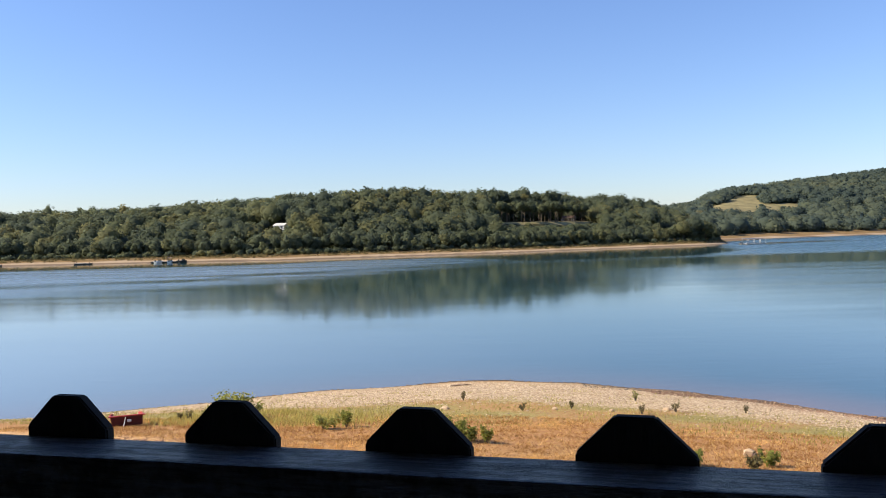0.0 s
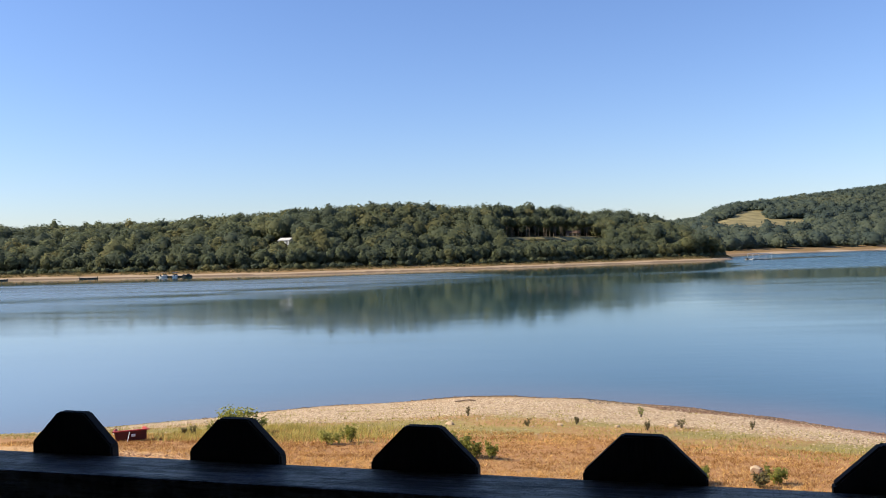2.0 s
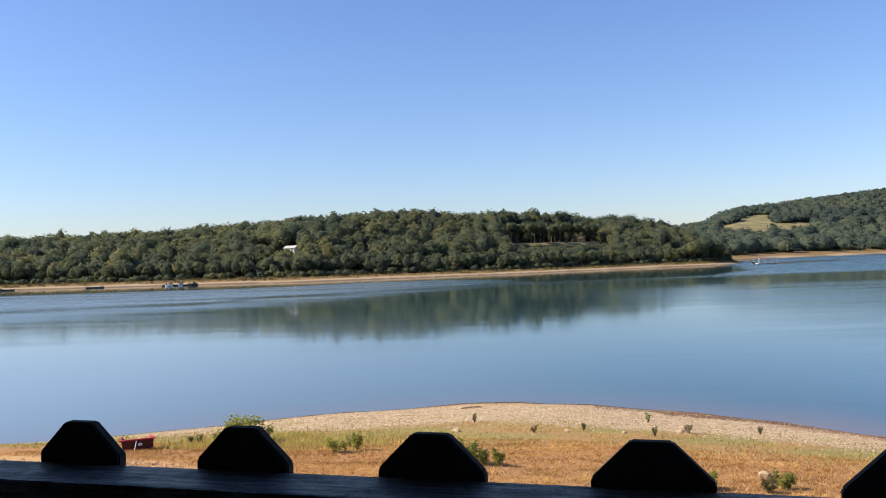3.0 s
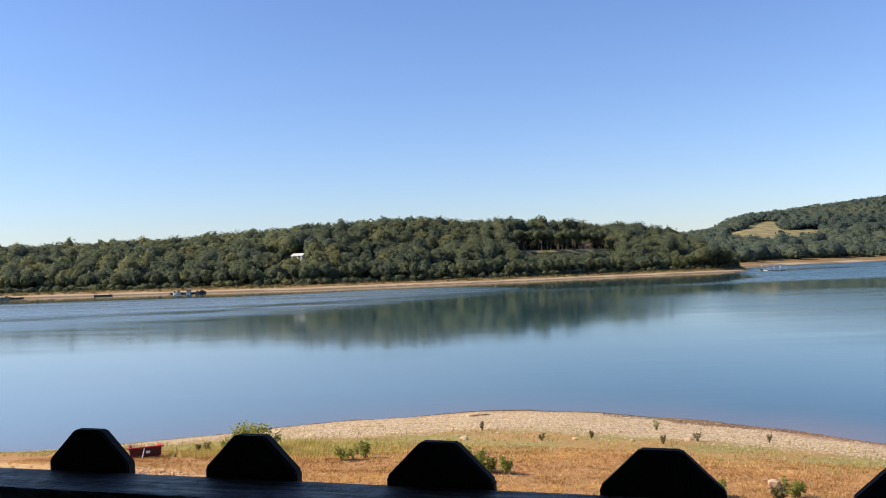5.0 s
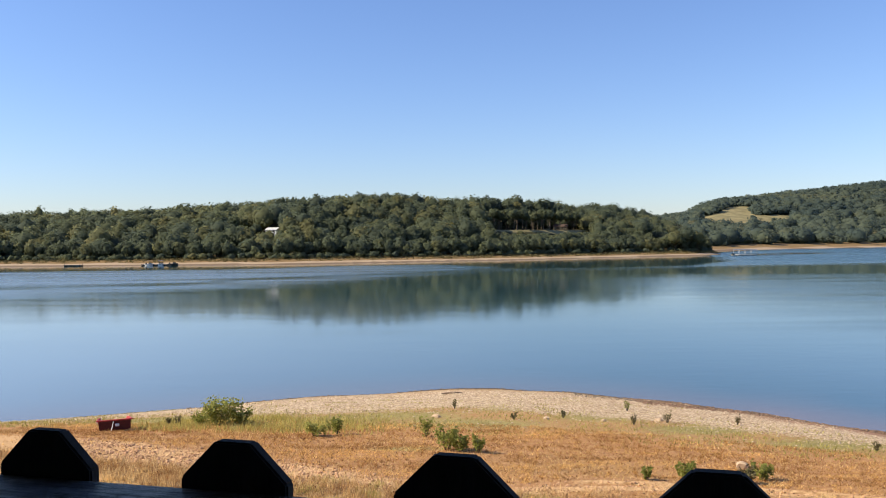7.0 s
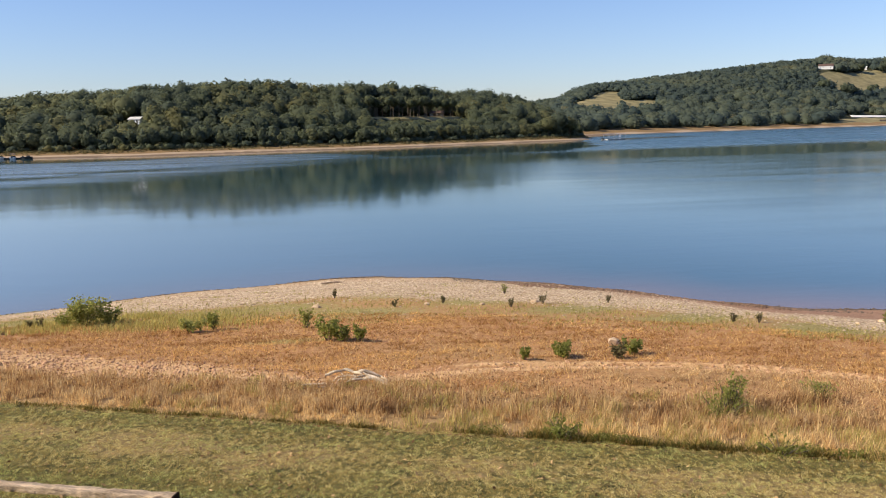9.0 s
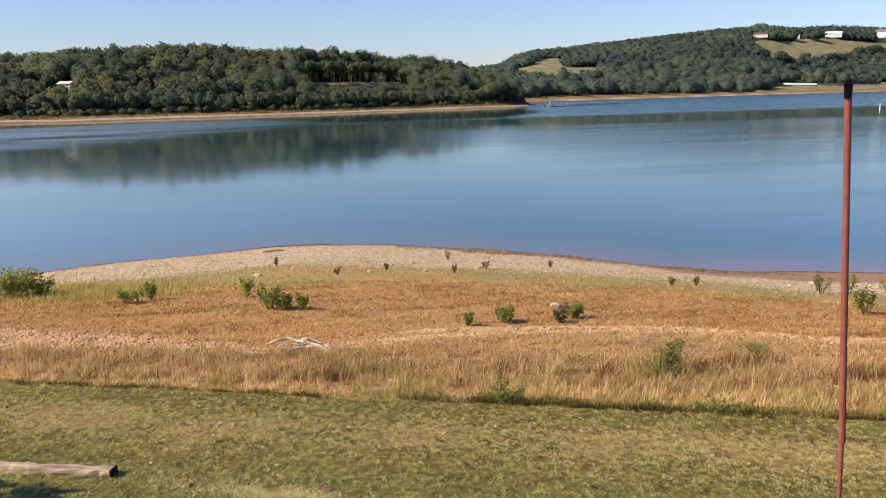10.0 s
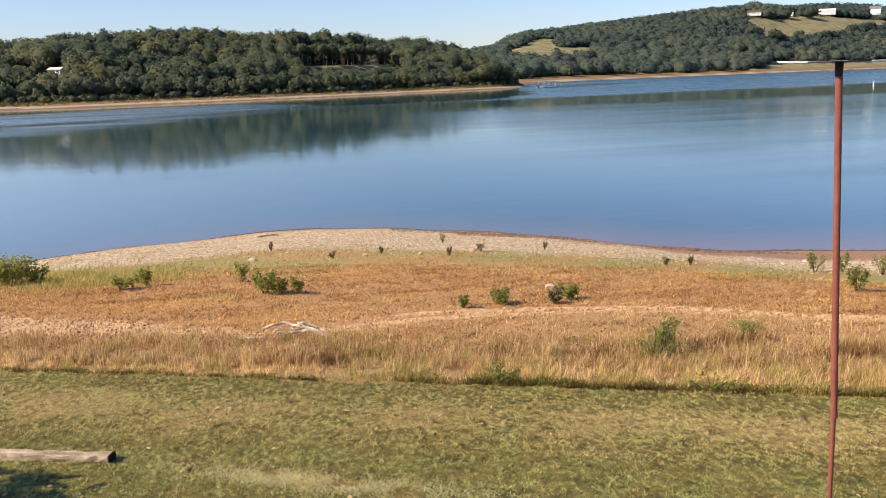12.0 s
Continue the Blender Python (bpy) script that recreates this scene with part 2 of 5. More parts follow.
rip = q.math("ADD", q.noise(1.0, 4, 0.55, q.scaled(0.5, 1.3, 1)), q.math("MULTIPLY", q.noise(1.0, 3, 0.5, q.scaled(0.06, 0.22, 1)), 2.0))
q.bump(rip, 0.05, 0.09)
M_WATER = q.m


# ---- mesh helpers ----
def mesh_of(name, v, f, mat, tone=None, smooth=False, normals=None):
    """A mesh from arrays of corners and of faces (all with three or all with four corners)."""
    v, f = np.asarray(v, np.float32), np.asarray(f, np.int32)
    me = bpy.data.meshes.new(name)
    me.vertices.add(len(v))
    me.vertices.foreach_set("co", v.ravel())
    k = f.shape[1]
    me.loops.add(f.size)
    me.loops.foreach_set("vertex_index", f.ravel())
    me.polygons.add(len(f))
    me.polygons.foreach_set("loop_start", np.arange(0, f.size, k, dtype=np.int32))
    if smooth:
        me.polygons.foreach_set("use_smooth", np.ones(len(f), bool))
    if tone is not None:
        me.attributes.new("tone", "FLOAT", "POINT").data.foreach_set("value", np.asarray(tone, np.float32))
    me.update(calc_edges=True)
    me.validate()
    if normals is not None:
        me.polygons.foreach_set("use_smooth", np.ones(len(f), bool))
        me.normals_split_custom_set_from_vertices(normals.astype(np.float32))
    me.materials.append(mat)
    return me


def part(name, data, material, parent, label=""):
    """One mesh object under a thing; data is a bmesh or a mesh."""
    if isinstance(data, bmesh.types.BMesh):
        me = bpy.data.meshes.new(name)
        data.to_mesh(me)
        data.free()
        me.materials.append(material)
    else:
        me = data
    ob = new(name, me)
    ob.parent = parent
    if label:
        tagged(ob, label)
    return ob


def thing(name, place, label, category, group="", kind="", turn=0.0):
    ob = new(name)
    ob.matrix_world = pose(*place, 0, 0, turn)
    ob.empty_display_size = 0.1
    return tagged(ob, label, category, group, kind)


def solid(name, bm, mat, label, category="", kind="", m=None, group=""):
    me = bpy.data.meshes.new(name)
    bm.to_mesh(me)
    bm.free()
    me.materials.append(mat)
    ob = new(name, me)
    if m is not None:
        ob.matrix_world = m
    return tagged(ob, label, category, group, kind)


def box(sx, sy, sz, cx=0, cy=0, cz=0, bevel=0.0, bm=None, m=None):
    own = bmesh.new()
    bmesh.ops.create_cube(own, size=1, matrix=Matrix.Translation((cx, cy, cz)) @ Matrix.Diagonal((sx, sy, sz, 1)))
    if bevel:
        bmesh.ops.bevel(own, geom=own.edges[:], offset=bevel, segments=2, affect="EDGES", profile=0.6)
    if m is not None:
        own.transform(m)
    if bm is None:
        return own
    tmp = bpy.data.meshes.new("tmp")
    own.to_mesh(tmp)
    own.free()
    bm.from_mesh(tmp)
    bpy.data.meshes.remove(tmp)
    return bm


def tube(points, radii, sides=8, bm=None, rough=0.0):
    """A closed tube along points."""
    bm = bm or bmesh.new()
    rings = []
    for i, (p, r) in enumerate(zip(points, radii)):
        p = Vector(p)
        a = (Vector(points[min(i + 1, len(points) - 1)]) - Vector(points[max(i - 1, 0)])).normalized()
        u = a.orthogonal().normalized()
        w = a.cross(u)
        rings.append([bm.verts.new(p + (u * math.cos(2 * math.pi * k / sides) + w * math.sin(2 * math.pi * k / sides)) * r * (1 + rough * (rng.random() - 0.5))) for k in range(sides)])
    for a, b in zip(rings, rings[1:]):
        for k in range(sides):
            bm.faces.new((a[k], a[(k + 1) % sides], b[(k + 1) % sides], b[k]))
    bm.faces.new(rings[0][::-1])
    bm.faces.new(rings[-1])
    bmesh.ops.recalc_face_normals(bm, faces=bm.faces[:])
    return bm


def ico(level):
    bm = bmesh.new()
    bmesh.ops.create_icosphere(bm, subdivisions=level, radius=1)
    v = np.array([x.co for x in bm.verts])
    f = np.array([[x.index for x in y.verts] for y in bm.faces])
    bm.free()
    return v, f


ICO1 = ico(1)
OCTA = (np.array([(1.0, 0, 0), (-1, 0, 0), (0, 1, 0), (0, -1, 0), (0, 0, 1), (0, 0, -1)]), np.array([(0, 2, 4), (2, 1, 4), (1, 3, 4), (3, 0, 4), (2, 0, 5), (1, 2, 5), (3, 1, 5), (0, 3, 5)]))


def blobs(centres, radii, tones, shape, rough=0.28):
    """Lumpy clumps, one for each centre: corners, triangles, tones."""
    bv, bf = shape
    n, k = len(centres), len(bv)
    bump = 1 + rough * (rng.random((n, k)) - 0.5) * 2
    v = centres[:, None] + bv[None] * bump[..., None] * np.asarray(radii)[:, None, None]
    f = bf[None] + (np.arange(n) * k)[:, None, None]
    return v.reshape(-1, 3), f.reshape(-1, 3), np.repeat(tones, k)


def leaves(places, sizes, tones, flat=0.0):
    """Small leaf sprays, each a pair of triangles with a fold, at places."""
    n = len(places)
    face = rng.normal(size=(n, 3))
    face[:, 2] += flat * 3
    face /= np.linalg.norm(face, axis=1)[:, None]
    a = np.cross(face, rng.normal(size=(n, 3)))
    a /= np.linalg.norm(a, axis=1)[:, None]
    b = np.cross(face, a)
    s = np.asarray(sizes)[:, None]
    v = np.stack([places - a * s, places + b * s * 0.6, places + a * s, places - b * s * 0.6 + face * s * 0.25], 1)
    i = (np.arange(n) * 4)[:, None]
    f = np.concatenate([i + [0, 1, 2], i + [0, 2, 3]])
    return v.reshape(-1, 3), f, np.repeat(tones, 4)


def joined(pieces):
    v, f, t, k = [], [], [], 0
    for a, b, c in pieces:
        v.append(a)
        f.append(b + k)
        t.append(c)
        k += len(a)
    return np.concatenate(v), np.concatenate(f), np.concatenate(t)


def blades(places, heights, widths, tones, lean=0.35):
    """Grass blades: bent strips of two quads drawn as triangles."""
    n = len(places)
    turn = rng.random(n) * 2 * math.pi
    side = np.stack([np.cos(turn), np.sin(turn), 0 * turn], 1) * np.asarray(widths)[:, None] / 2
    tip = np.stack([rng.normal(size=n) * lean, rng.normal(size=n) * lean, np.ones(n)], 1)
    tip[:, 0] += 0.1
    up = tip * np.asarray(heights)[:, None]
    mid = places + up * [0.35, 0.35, 0.6]
    v = np.stack([places - side, places + side, mid + side * 0.8, mid - side * 0.8, places + up], 1)
    i = (np.arange(n) * 5)[:, None]
    f = np.concatenate([i + [0, 1, 2], i + [0, 2, 3], i + [3, 2, 4]])
    return v.reshape(-1, 3), f, np.repeat(tones, 5)


def spikes(places, heights, widths, tones, lean):
    """Short mown blades, a triangle each."""
    n = len(places)
    turn = rng.random(n) * 2 * math.pi
    side = np.stack([np.cos(turn), np.sin(turn), 0 * turn], 1) * np.asarray(widths)[:, None] / 2
    up = np.stack([rng.normal(size=n) * lean, rng.normal(size=n) * lean, np.ones(n)], 1) * np.asarray(heights)[:, None]
    v = np.stack([places - side, places + side, places + up], 1)
    return v.reshape(-1, 3), np.arange(3 * n).reshape(-1, 3), np.repeat(tones, 3)


def curled(places, sizes, tones):
    """Dry curled leaves: pointed, folded along the rib."""
    n = len(places)
    turn = rng.random(n) * 2 * math.pi
    s = np.asarray(sizes)[:, None]
    a = np.stack([np.cos(turn), np.sin(turn), 0.4 * rng.normal(size=n)], 1) * s
    b = np.stack([-np.sin(turn), np.cos(turn), 0.5 * rng.normal(size=n)], 1) * s * (0.35 + 0.3 * rng.random((n, 1)))
    up = np.array([0, 0, 1.0]) * s * (0.15 + 0.5 * rng.random((n, 1)))
    v = np.stack([places - a, places - a * 0.35 + b + up, places + a * 0.45 + b * 0.8 + up, places + a + up * 0.6, places + a * 0.4 - b + up * 0.7, places - a * 0.4 - b * 0.8 + up * 0.8, places], 1)
    i = (np.arange(n) * 7)[:, None]
    f = np.concatenate([i + t for t in ([6, 0, 5], [6, 5, 4], [6, 4, 3], [6, 3, 2], [6, 2, 1], [6, 1, 0])])
    return v.reshape(-1, 3), f, np.repeat(tones, 7)


def stuff(name, arrays, mat, label, category, smooth=False):
    v, f, t, *normals = arrays
    return tagged(new(name, mesh_of(name, v, f, mat, t, smooth, *normals)), label, category, kind="stuff")


# ---- the lie of the land ----
SHORE = ((-200, 36), (-60, 38), (-35, 41.5), (-24, 44.4), (-18.7, 46.1), (-13.3, 48.8), (-8, 51.2), (-5, 51.9), (0.5, 53.2), (3.7, 53.4), (8, 51.8), (13.5, 48.5), (17, 45.6), (20.5, 41.4), (24.3, 38.6), (31.4, 35.9), (45, 33), (80, 31), (200, 30))
FAR_SHORE = ((-900, 330), (-192, 359), (-119, 360), (-69, 357), (-22, 376), (32, 400), (95, 441), (150, 470), (172, 492), (200, 640), (276, 694), (430, 790), (600, 890), (745, 970), (1000, 1090), (1300, 1200), (2500, 1700))
TRACK = ((0.5, 19.6), (2.1, 20.2), (3.9, 20.72), (6.9, 20.78), (8.45, 20.5), (11, 19.5), (13.2, 18.1), (17, 16.2))  # wheel rut in the dry shore
RIDGE = ((-400, 13), (-267, 14.5), (-199, 16.5), (-130, 19.5), (-62, 23), (-28, 25), (6, 23), (37, 25), (75, 22.5), (109, 20.5), (129, 19), (150, 17), (165, 11), (185, 1))
HILL = ((0.0, 22), (0.22, 26), (0.274, 30), (0.305, 37), (0.325, 50), (0.345, 57), (0.388, 63), (0.464, 74), (0.542, 86), (0.623, 97), (0.66, 101), (0.707, 99), (0.749, 104), (0.853, 107), (1.1, 110))


def along(line, x):
    return np.interp(x, [p[0] for p in line], [p[1] for p in line])


def smooth(u):
    u = np.clip(u, 0, 1)
    return u * u * (3 - 2 * u)


def lawn_edge(x):
    return 15.27 - 0.405 * np.clip(x, -40, 24)


def waves(x, y, s):
    """A smooth unevenness of the ground, about -1 to 1, s metres long."""
    return (np.sin(x / s * 5.1 + 1.3) * np.cos(y / s * 4.3 + 0.4) + np.sin((x + y) / s * 2.7 + 2.1) + np.cos((x - 1.6 * y) / s * 3.6)) / 2.4


def lawn_height(x, y):
    return 4.19 - 0.05 * np.clip(y - lawn_edge(x), -14, 40) * 0.93


def far_depth(x, y):
    """Metres inland of the far shore."""
    return y - along(FAR_SHORE, x)


def bank_line(x):
    """The front edge of the mown bench on the near hill."""
    return 472 + (x - 34) * 0.66


def land(x, y):
    """The ground's height over the lake's level."""
    x, y = np.asarray(x, float), np.asarray(y, float)
    edge, shore = lawn_edge(x), along(SHORE, x)
    u = (y - edge) / np.maximum(shore - edge, 5)
    near = np.where(y < edge, lawn_height(x, y), 4.19 * (1 - u) - (0.055 + 0.045 * waves(x, y, 1.7)) * np.exp(-((y - edge) / 0.5) ** 2) + 0.04 * waves(x, y, 6) * np.clip(y - edge, 0, 1))
    near = near - 0.11 * np.exp(-(((y - along(TRACK, x)) / 0.14) ** 2)) * smooth((x - 2.4) / 1.5) * smooth((17 - x) / 3)
    near = np.maximum(near, -4.0)
    d = far_depth(x, y)
    top = along(RIDGE, x) * smooth((d - 14) / 100) - np.clip(d - 140, 0, 90) * 0.12
    top = np.maximum(top, 0)
    a = x / np.maximum(y, 1)
    back = smooth((y - np.maximum(along(FAR_SHORE, np.maximum(x, 200)), 640) - 25) / 400)
    hill = back * ((along(HILL, a) - 9.5) * np.clip(y, 0, 1450) / 1300 + 9.5)
    far = np.where(d < 0, np.maximum(d * 0.06, -4), 0.1 * np.clip(d, 0, 18) + 0.055 * np.clip(d, 0, 40) * smooth((x - 190) / 40)) + np.maximum(top, hill) * (d > 0)
    far = far + (d > 30) * 1.2 * waves(x, y, 90)
    k = y - bank_line(x)
    level = smooth((x - 22) / 10) * smooth((108 - x) / 10) * smooth((k + 2) / 2.5) * smooth((40 - k) / 10)
    far = far + level * (15.4 + 0.03 * k - far)
    return np.where(y > 120, far, near)


def on_hill(a, e):
    """Where the line from the porch at bearing a (x over y) and rise e meets the far hill."""
    y = np.arange(560.0, 1700.0, 2.0)
    under = land(a * y, y) > EYE + e * y
    k = y[np.argmax(under)] if under.any() else 1500.0
    return a * k, k, float(land(a * k, k))


def inside(line, x, y):
    """Which of the points lie inside a closed outline."""
    hit = np.zeros(np.shape(x), bool)
    for (ax, ay), (bx, by) in zip(line, line[1:] + line[:1]):
        hit ^= ((ay > y) != (by > y)) & (x < (bx - ax) * (y - ay) / (by - ay + 1e-9) + ax)
    return hit


CLEARING = [on_hill(a, e)[:2] for a, e in ((0.318, 0.008), (0.385, 0.009), (0.437, 0.0150), (0.437, 0.0275), (0.390, 0.028), (0.383, 0.0385), (0.362, 0.0390), (0.342, 0.031), (0.320, 0.0228))]
PASTURE = [on_hill(a, e)[:2] for a, e in ((0.645, 0.058), (0.680, 0.032), (0.745, 0.028), (0.80, 0.036), (0.84, 0.043), (0.95, 0.046), (0.95, 0.066), (0.75, 0.0645))]
ROAD = [on_hill(a, float(np.interp(a, (0.69, 0.77), (0.0022, 0.0006)))) for a in np.linspace(0.703, 0.98, 24)]  # along the far shore
BANK = [(31, 467), (92, 507), (92, 535), (31, 498)]  # mown bank with a grove on the near hill

# ground sheet
xs = np.concatenate([np.linspace(-3200, -440, 16), np.arange(-400, -44, 8.0), np.arange(-40, -12, 0.8), np.arange(-12, 18, 0.25), np.arange(18, 45, 0.8), np.arange(48, 210, 6.0), np.arange(215, 1300, 14.0), np.linspace(1400, 3400, 12)])
ys = np.concatenate([np.linspace(-1500, -30, 8), np.arange(-20, 8, 1.0), np.arange(8, 30, 0.2), np.arange(30, 58, 0.4), np.linspace(62, 318, 16), np.arange(324, 345, 7.0), np.arange(347, 510, 3.0), np.arange(512, 640, 9.0), np.arange(640, 1500, 11.0), np.linspace(1540, 4200, 12)])
gx, gy = np.meshgrid(xs, ys)
gz = land(gx, gy)
nx, ny = len(xs), len(ys)
idx = np.arange(nx * ny).reshape(ny, nx)
quads = np.stack([idx[:-1, :-1], idx[:-1, 1:], idx[1:, 1:], idx[1:, :-1]], -1).reshape(-1, 4)
ground_mesh = mesh_of("ground", np.stack([gx, gy, gz], -1).reshape(-1, 3), quads, M_GROUND, smooth=True)
ge, gs = lawn_edge(gx), along(SHORE, gx)
gv = (gy - ge) / np.maximum(gs - ge, 5)  # 0 at the lawn's edge, 1 at the water
is_near = gy < 120


def band(lo, hi, soft=0.04):
    return np.clip((gv - lo) / soft + 0.5, 0, 1) * np.clip((hi - gv) / soft + 0.5, 0, 1) * is_near


def rubble_at(x, u):
    """Where loose stones cover the bare soil: 0 to 1."""
    top = along(((-12, 0.27), (-10, 0.25), (-5.8, 0.19), (-3, 0.172), (-1, 0.146), (0.8, 0.118)), x)
    return np.clip((u - 0.082) / 0.02, 0, 1) * np.clip((top - u) / 0.045 + 0.2, 0, 1) * np.clip((0.9 - x) / 1.2, 0, 1)


gd = far_depth(gx, gy)
wob = 0.03 * waves(gx, gy, 9)
covers = {
    "lawn": (gy < ge) * is_near * 1.0,
    "drylawn": (gy < ge) * is_near * np.clip(0.9 * np.exp(-(((gx - 0.2) / 1.5) ** 2) - ((gy - 10.8 + 0.6 * (gx - 0.2)) / 0.3) ** 2) + np.clip((ge - gy - 0.7) / 0.6, 0, 1) * np.clip((3.3 - ge + gy) / 1.2, 0, 1) * 0.55 + 0.2 * waves(gx, gy, 2.6), 0, 1),
    "straw": band(0.0, 0.10),
    "bare": np.clip(rubble_at(gx, gv) * 0.95 + (np.exp(-(((gy - along(TRACK, gx) + 0.40) / 0.36) ** 2)) * 1.4 + np.exp(-(((gy - along(TRACK, gx) - 0.30) / 0.17) ** 2)) * smooth((gx - 2.6) / 1.0)) * smooth((gx - 0.6) / 1.2) * (0.80 + 0.35 * waves(gx * 0.6, gy, 1.3)) * is_near, 0, 1),
    "russet": band(0.08, 0.46, 0.05) * (0.62 + 0.25 * waves(gx, gy, 8)) + 0.25 * band(0.27, 0.42, 0.06),
    "green": band(0.43 + wob, 0.70 + wob, 0.10) * (0.50 + 0.30 * waves(gx, gy, 5)) + 0.75 * np.exp(-(((gx + 1.3) / 1.6) ** 2) - ((gy - 26.0) / 0.8) ** 2),
    "pebble": band(0.62 + wob, 0.985, 0.16) * 0.85,
    "mud": band(0.79, 1.2, 0.12) * np.clip((gx - 12) / 7, 0, 1) * 0.9,
    "wet": band(0.982, 1.3, 0.02) * 0.75 + 0.55 * band(0.90, 1.0, 0.03) * smooth((gx - 12) / 4) * smooth((23 - gx) / 3),
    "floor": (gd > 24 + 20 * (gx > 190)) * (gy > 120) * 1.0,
    "sand": ((gd <= 24) & (gy > 120)) * np.clip(1.25 - np.clip(gd - 10, 0, 20) * 0.09 + 0.25 * waves(gx, gy, 25), 0, 1),
    "scrub": ((gd > 7) & (gd <= 34 + 14 * (gx > 190)) & (gy > 120)) * np.clip((gd - 5.5) / 7 + 0.35 * waves(gx, gy, 18), 0, 1),
    "shoremud": ((gd <= 4) & (gy > 120)) * 0.8,
    "meadow": (inside(CLEARING, gx, gy) | inside(PASTURE, gx, gy) | inside(BANK, gx, gy) | ((gx / np.maximum(gy, 1) > 0.66) & (gd > 30) & (gd < 85) & (gy > 700))) * 1.6,
}
for key, value in covers.items():
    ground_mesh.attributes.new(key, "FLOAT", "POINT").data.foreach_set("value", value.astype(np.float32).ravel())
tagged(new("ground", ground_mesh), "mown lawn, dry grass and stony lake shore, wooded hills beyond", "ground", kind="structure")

wxs = np.concatenate([np.linspace(-3200, -450, 10), np.arange(-420, 60, 6.0), np.arange(62, 900, 9.0), np.linspace(920, 3400, 10)])
wys = np.concatenate([np.arange(26, 62, 1.2), np.arange(64, 520, 4.5), np.arange(530, 1250, 24.0), np.linspace(1300, 4200, 8)])
wx, wy = np.meshgrid(wxs, wys)
wi = np.arange(wx.size).reshape(wx.shape)
water_mesh = mesh_of("water", np.stack([wx, wy, 0 * wx], -1).reshape(-1, 3), np.stack([wi[:-1, :-1], wi[:-1, 1:], wi[1:, 1:], wi[1:, :-1]], -1).reshape(-1, 4), M_WATER)
LANE = ((-400, 40), (-78, 137), (-61, 150), (-47, 164), (-26, 184), (-5, 222), (20, 258), (60, 264), (93, 281), (149, 295), (238, 315), (293, 337), (600, 430), (1200, 620))  # near edge of the water that a breeze roughens
WIDTH = ((-200, 190), (-93, 172), (-30, 160), (0, 118), (30, 24), (95, 24), (125, 70), (175, 240), (300, 420), (600, 600))
into = wy - along(LANE, wx)
breeze = smooth(into / 62 + 0.35) * smooth((along(WIDTH, wx) - into) / 20) * (1 - 0.35 * np.exp(-(((wx - 60) / 38) ** 2))) * np.where(wx < 60, 0.85, 1.0)
NOTCH = ((-200, 160), (-102, 180), (-61, 190), (-48, 218), (-6, 246), (30, 290))  # a calmer streak inside it
breeze *= 1 - 0.55 * np.exp(-(((wy - along(NOTCH, wx)) / 9) ** 2)) * (wx < 30)
STILL = ((160, 455), (176, 468), (200, 494), (255, 530))  # still water in the lee of the dock
breeze *= 1 - 0.9 * np.exp(-(((wy - along(STILL, wx)) / 22) ** 2)) * smooth((wx - 165) / 12) * smooth((275 - wx) / 40)
breeze = np.maximum(breeze, 0.32 * smooth((wx - 60) / 50) * np.exp(-(((wy - 196 - 0.06 * wx) / 16) ** 2)))
breeze = np.maximum(breeze, 0.36 * smooth((wx - 20) / 40) * smooth((232 + 0.05 * wx - wy) / 45))
breeze = np.maximum(breeze, 0.26 * smooth((-15 - wx) / 45) * smooth((into + 80) / 60) * (into < 40))
murk = np.clip(1 - (wy - along(SHORE, wx)) / 9, 0, 1) ** 1.5 * (0.35 + 0.5 * np.clip((wx - 8) / 14, 0, 1))
# where the painted sky reflection lies: near left and left breeze lanes
sky_sheen = np.clip(0.30 * smooth((150 - wy) / 90) * (1 - 0.8 * smooth((wx + 4) / 26)) + 0.85 * smooth((14 - wx) / 60) * smooth((160 - wy) / 60) + 1.0 * breeze * smooth((30 - wx) / 70), 0, 1)
for key, value in (("wind", breeze), ("shallow", murk), ("sky_sheen", sky_sheen)):
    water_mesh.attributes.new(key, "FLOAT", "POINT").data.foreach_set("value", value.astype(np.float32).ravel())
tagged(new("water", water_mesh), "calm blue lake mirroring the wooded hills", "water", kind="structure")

# ---- the porch ----
RAIL_TURN = -17.4
RAIL = pose(-0.3305, 1.1666, EYE - 0.1995, 0, -0.36, RAIL_TURN)  # top left corner of one picket's inner face; x runs along the rail
STEP, PICKET_W, PICKET_T, EAR = 0.28, 0.1465, 0.018, 0.0487


def picket_bm():
    bm = bmesh.new()
    w, e, low = PICKET_W, EAR, -0.92
    outline = [(-e, low), (w - e, low), (w - e, -0.047), (w - 2 * e, 0.0), (0.0, 0.0), (-e, -0.047)]
    a = [bm.verts.new((x, 0, z)) for x, z in outline]
    b = [bm.verts.new((x, PICKET_T, z)) for x, z in outline]
    bm.faces.new(a)
    bm.faces.new(b[::-1])
    for i in range(6):
        j = (i + 1) % 6
        bm.faces.new((a[j], a[i], b[i], b[j]))
    bmesh.ops.recalc_face_normals(bm, faces=bm.faces[:])
    bmesh.ops.bevel(bm, geom=bm.edges[:], offset=0.0025, segments=2, affect="EDGES")
    return bm


railing = tagged(new("porch_railing"), "dark-stained wooden porch railing with dog-eared pickets", "railing")
railing.matrix_world = RAIL
part("top_rail", box(8.0, 0.098, 0.085, 0.6, -0.049, -0.058 - 0.0425, 0.004, None, pose(-0.28, 0, -0.001, 0, -0.42) @ pose(0.28, 0, 0)), M_RAIL, railing)
part("bottom_rail", box(8.0, 0.09, 0.04, 0.6, -0.046, -0.86, 0.004), M_RAIL, railing)
first = None
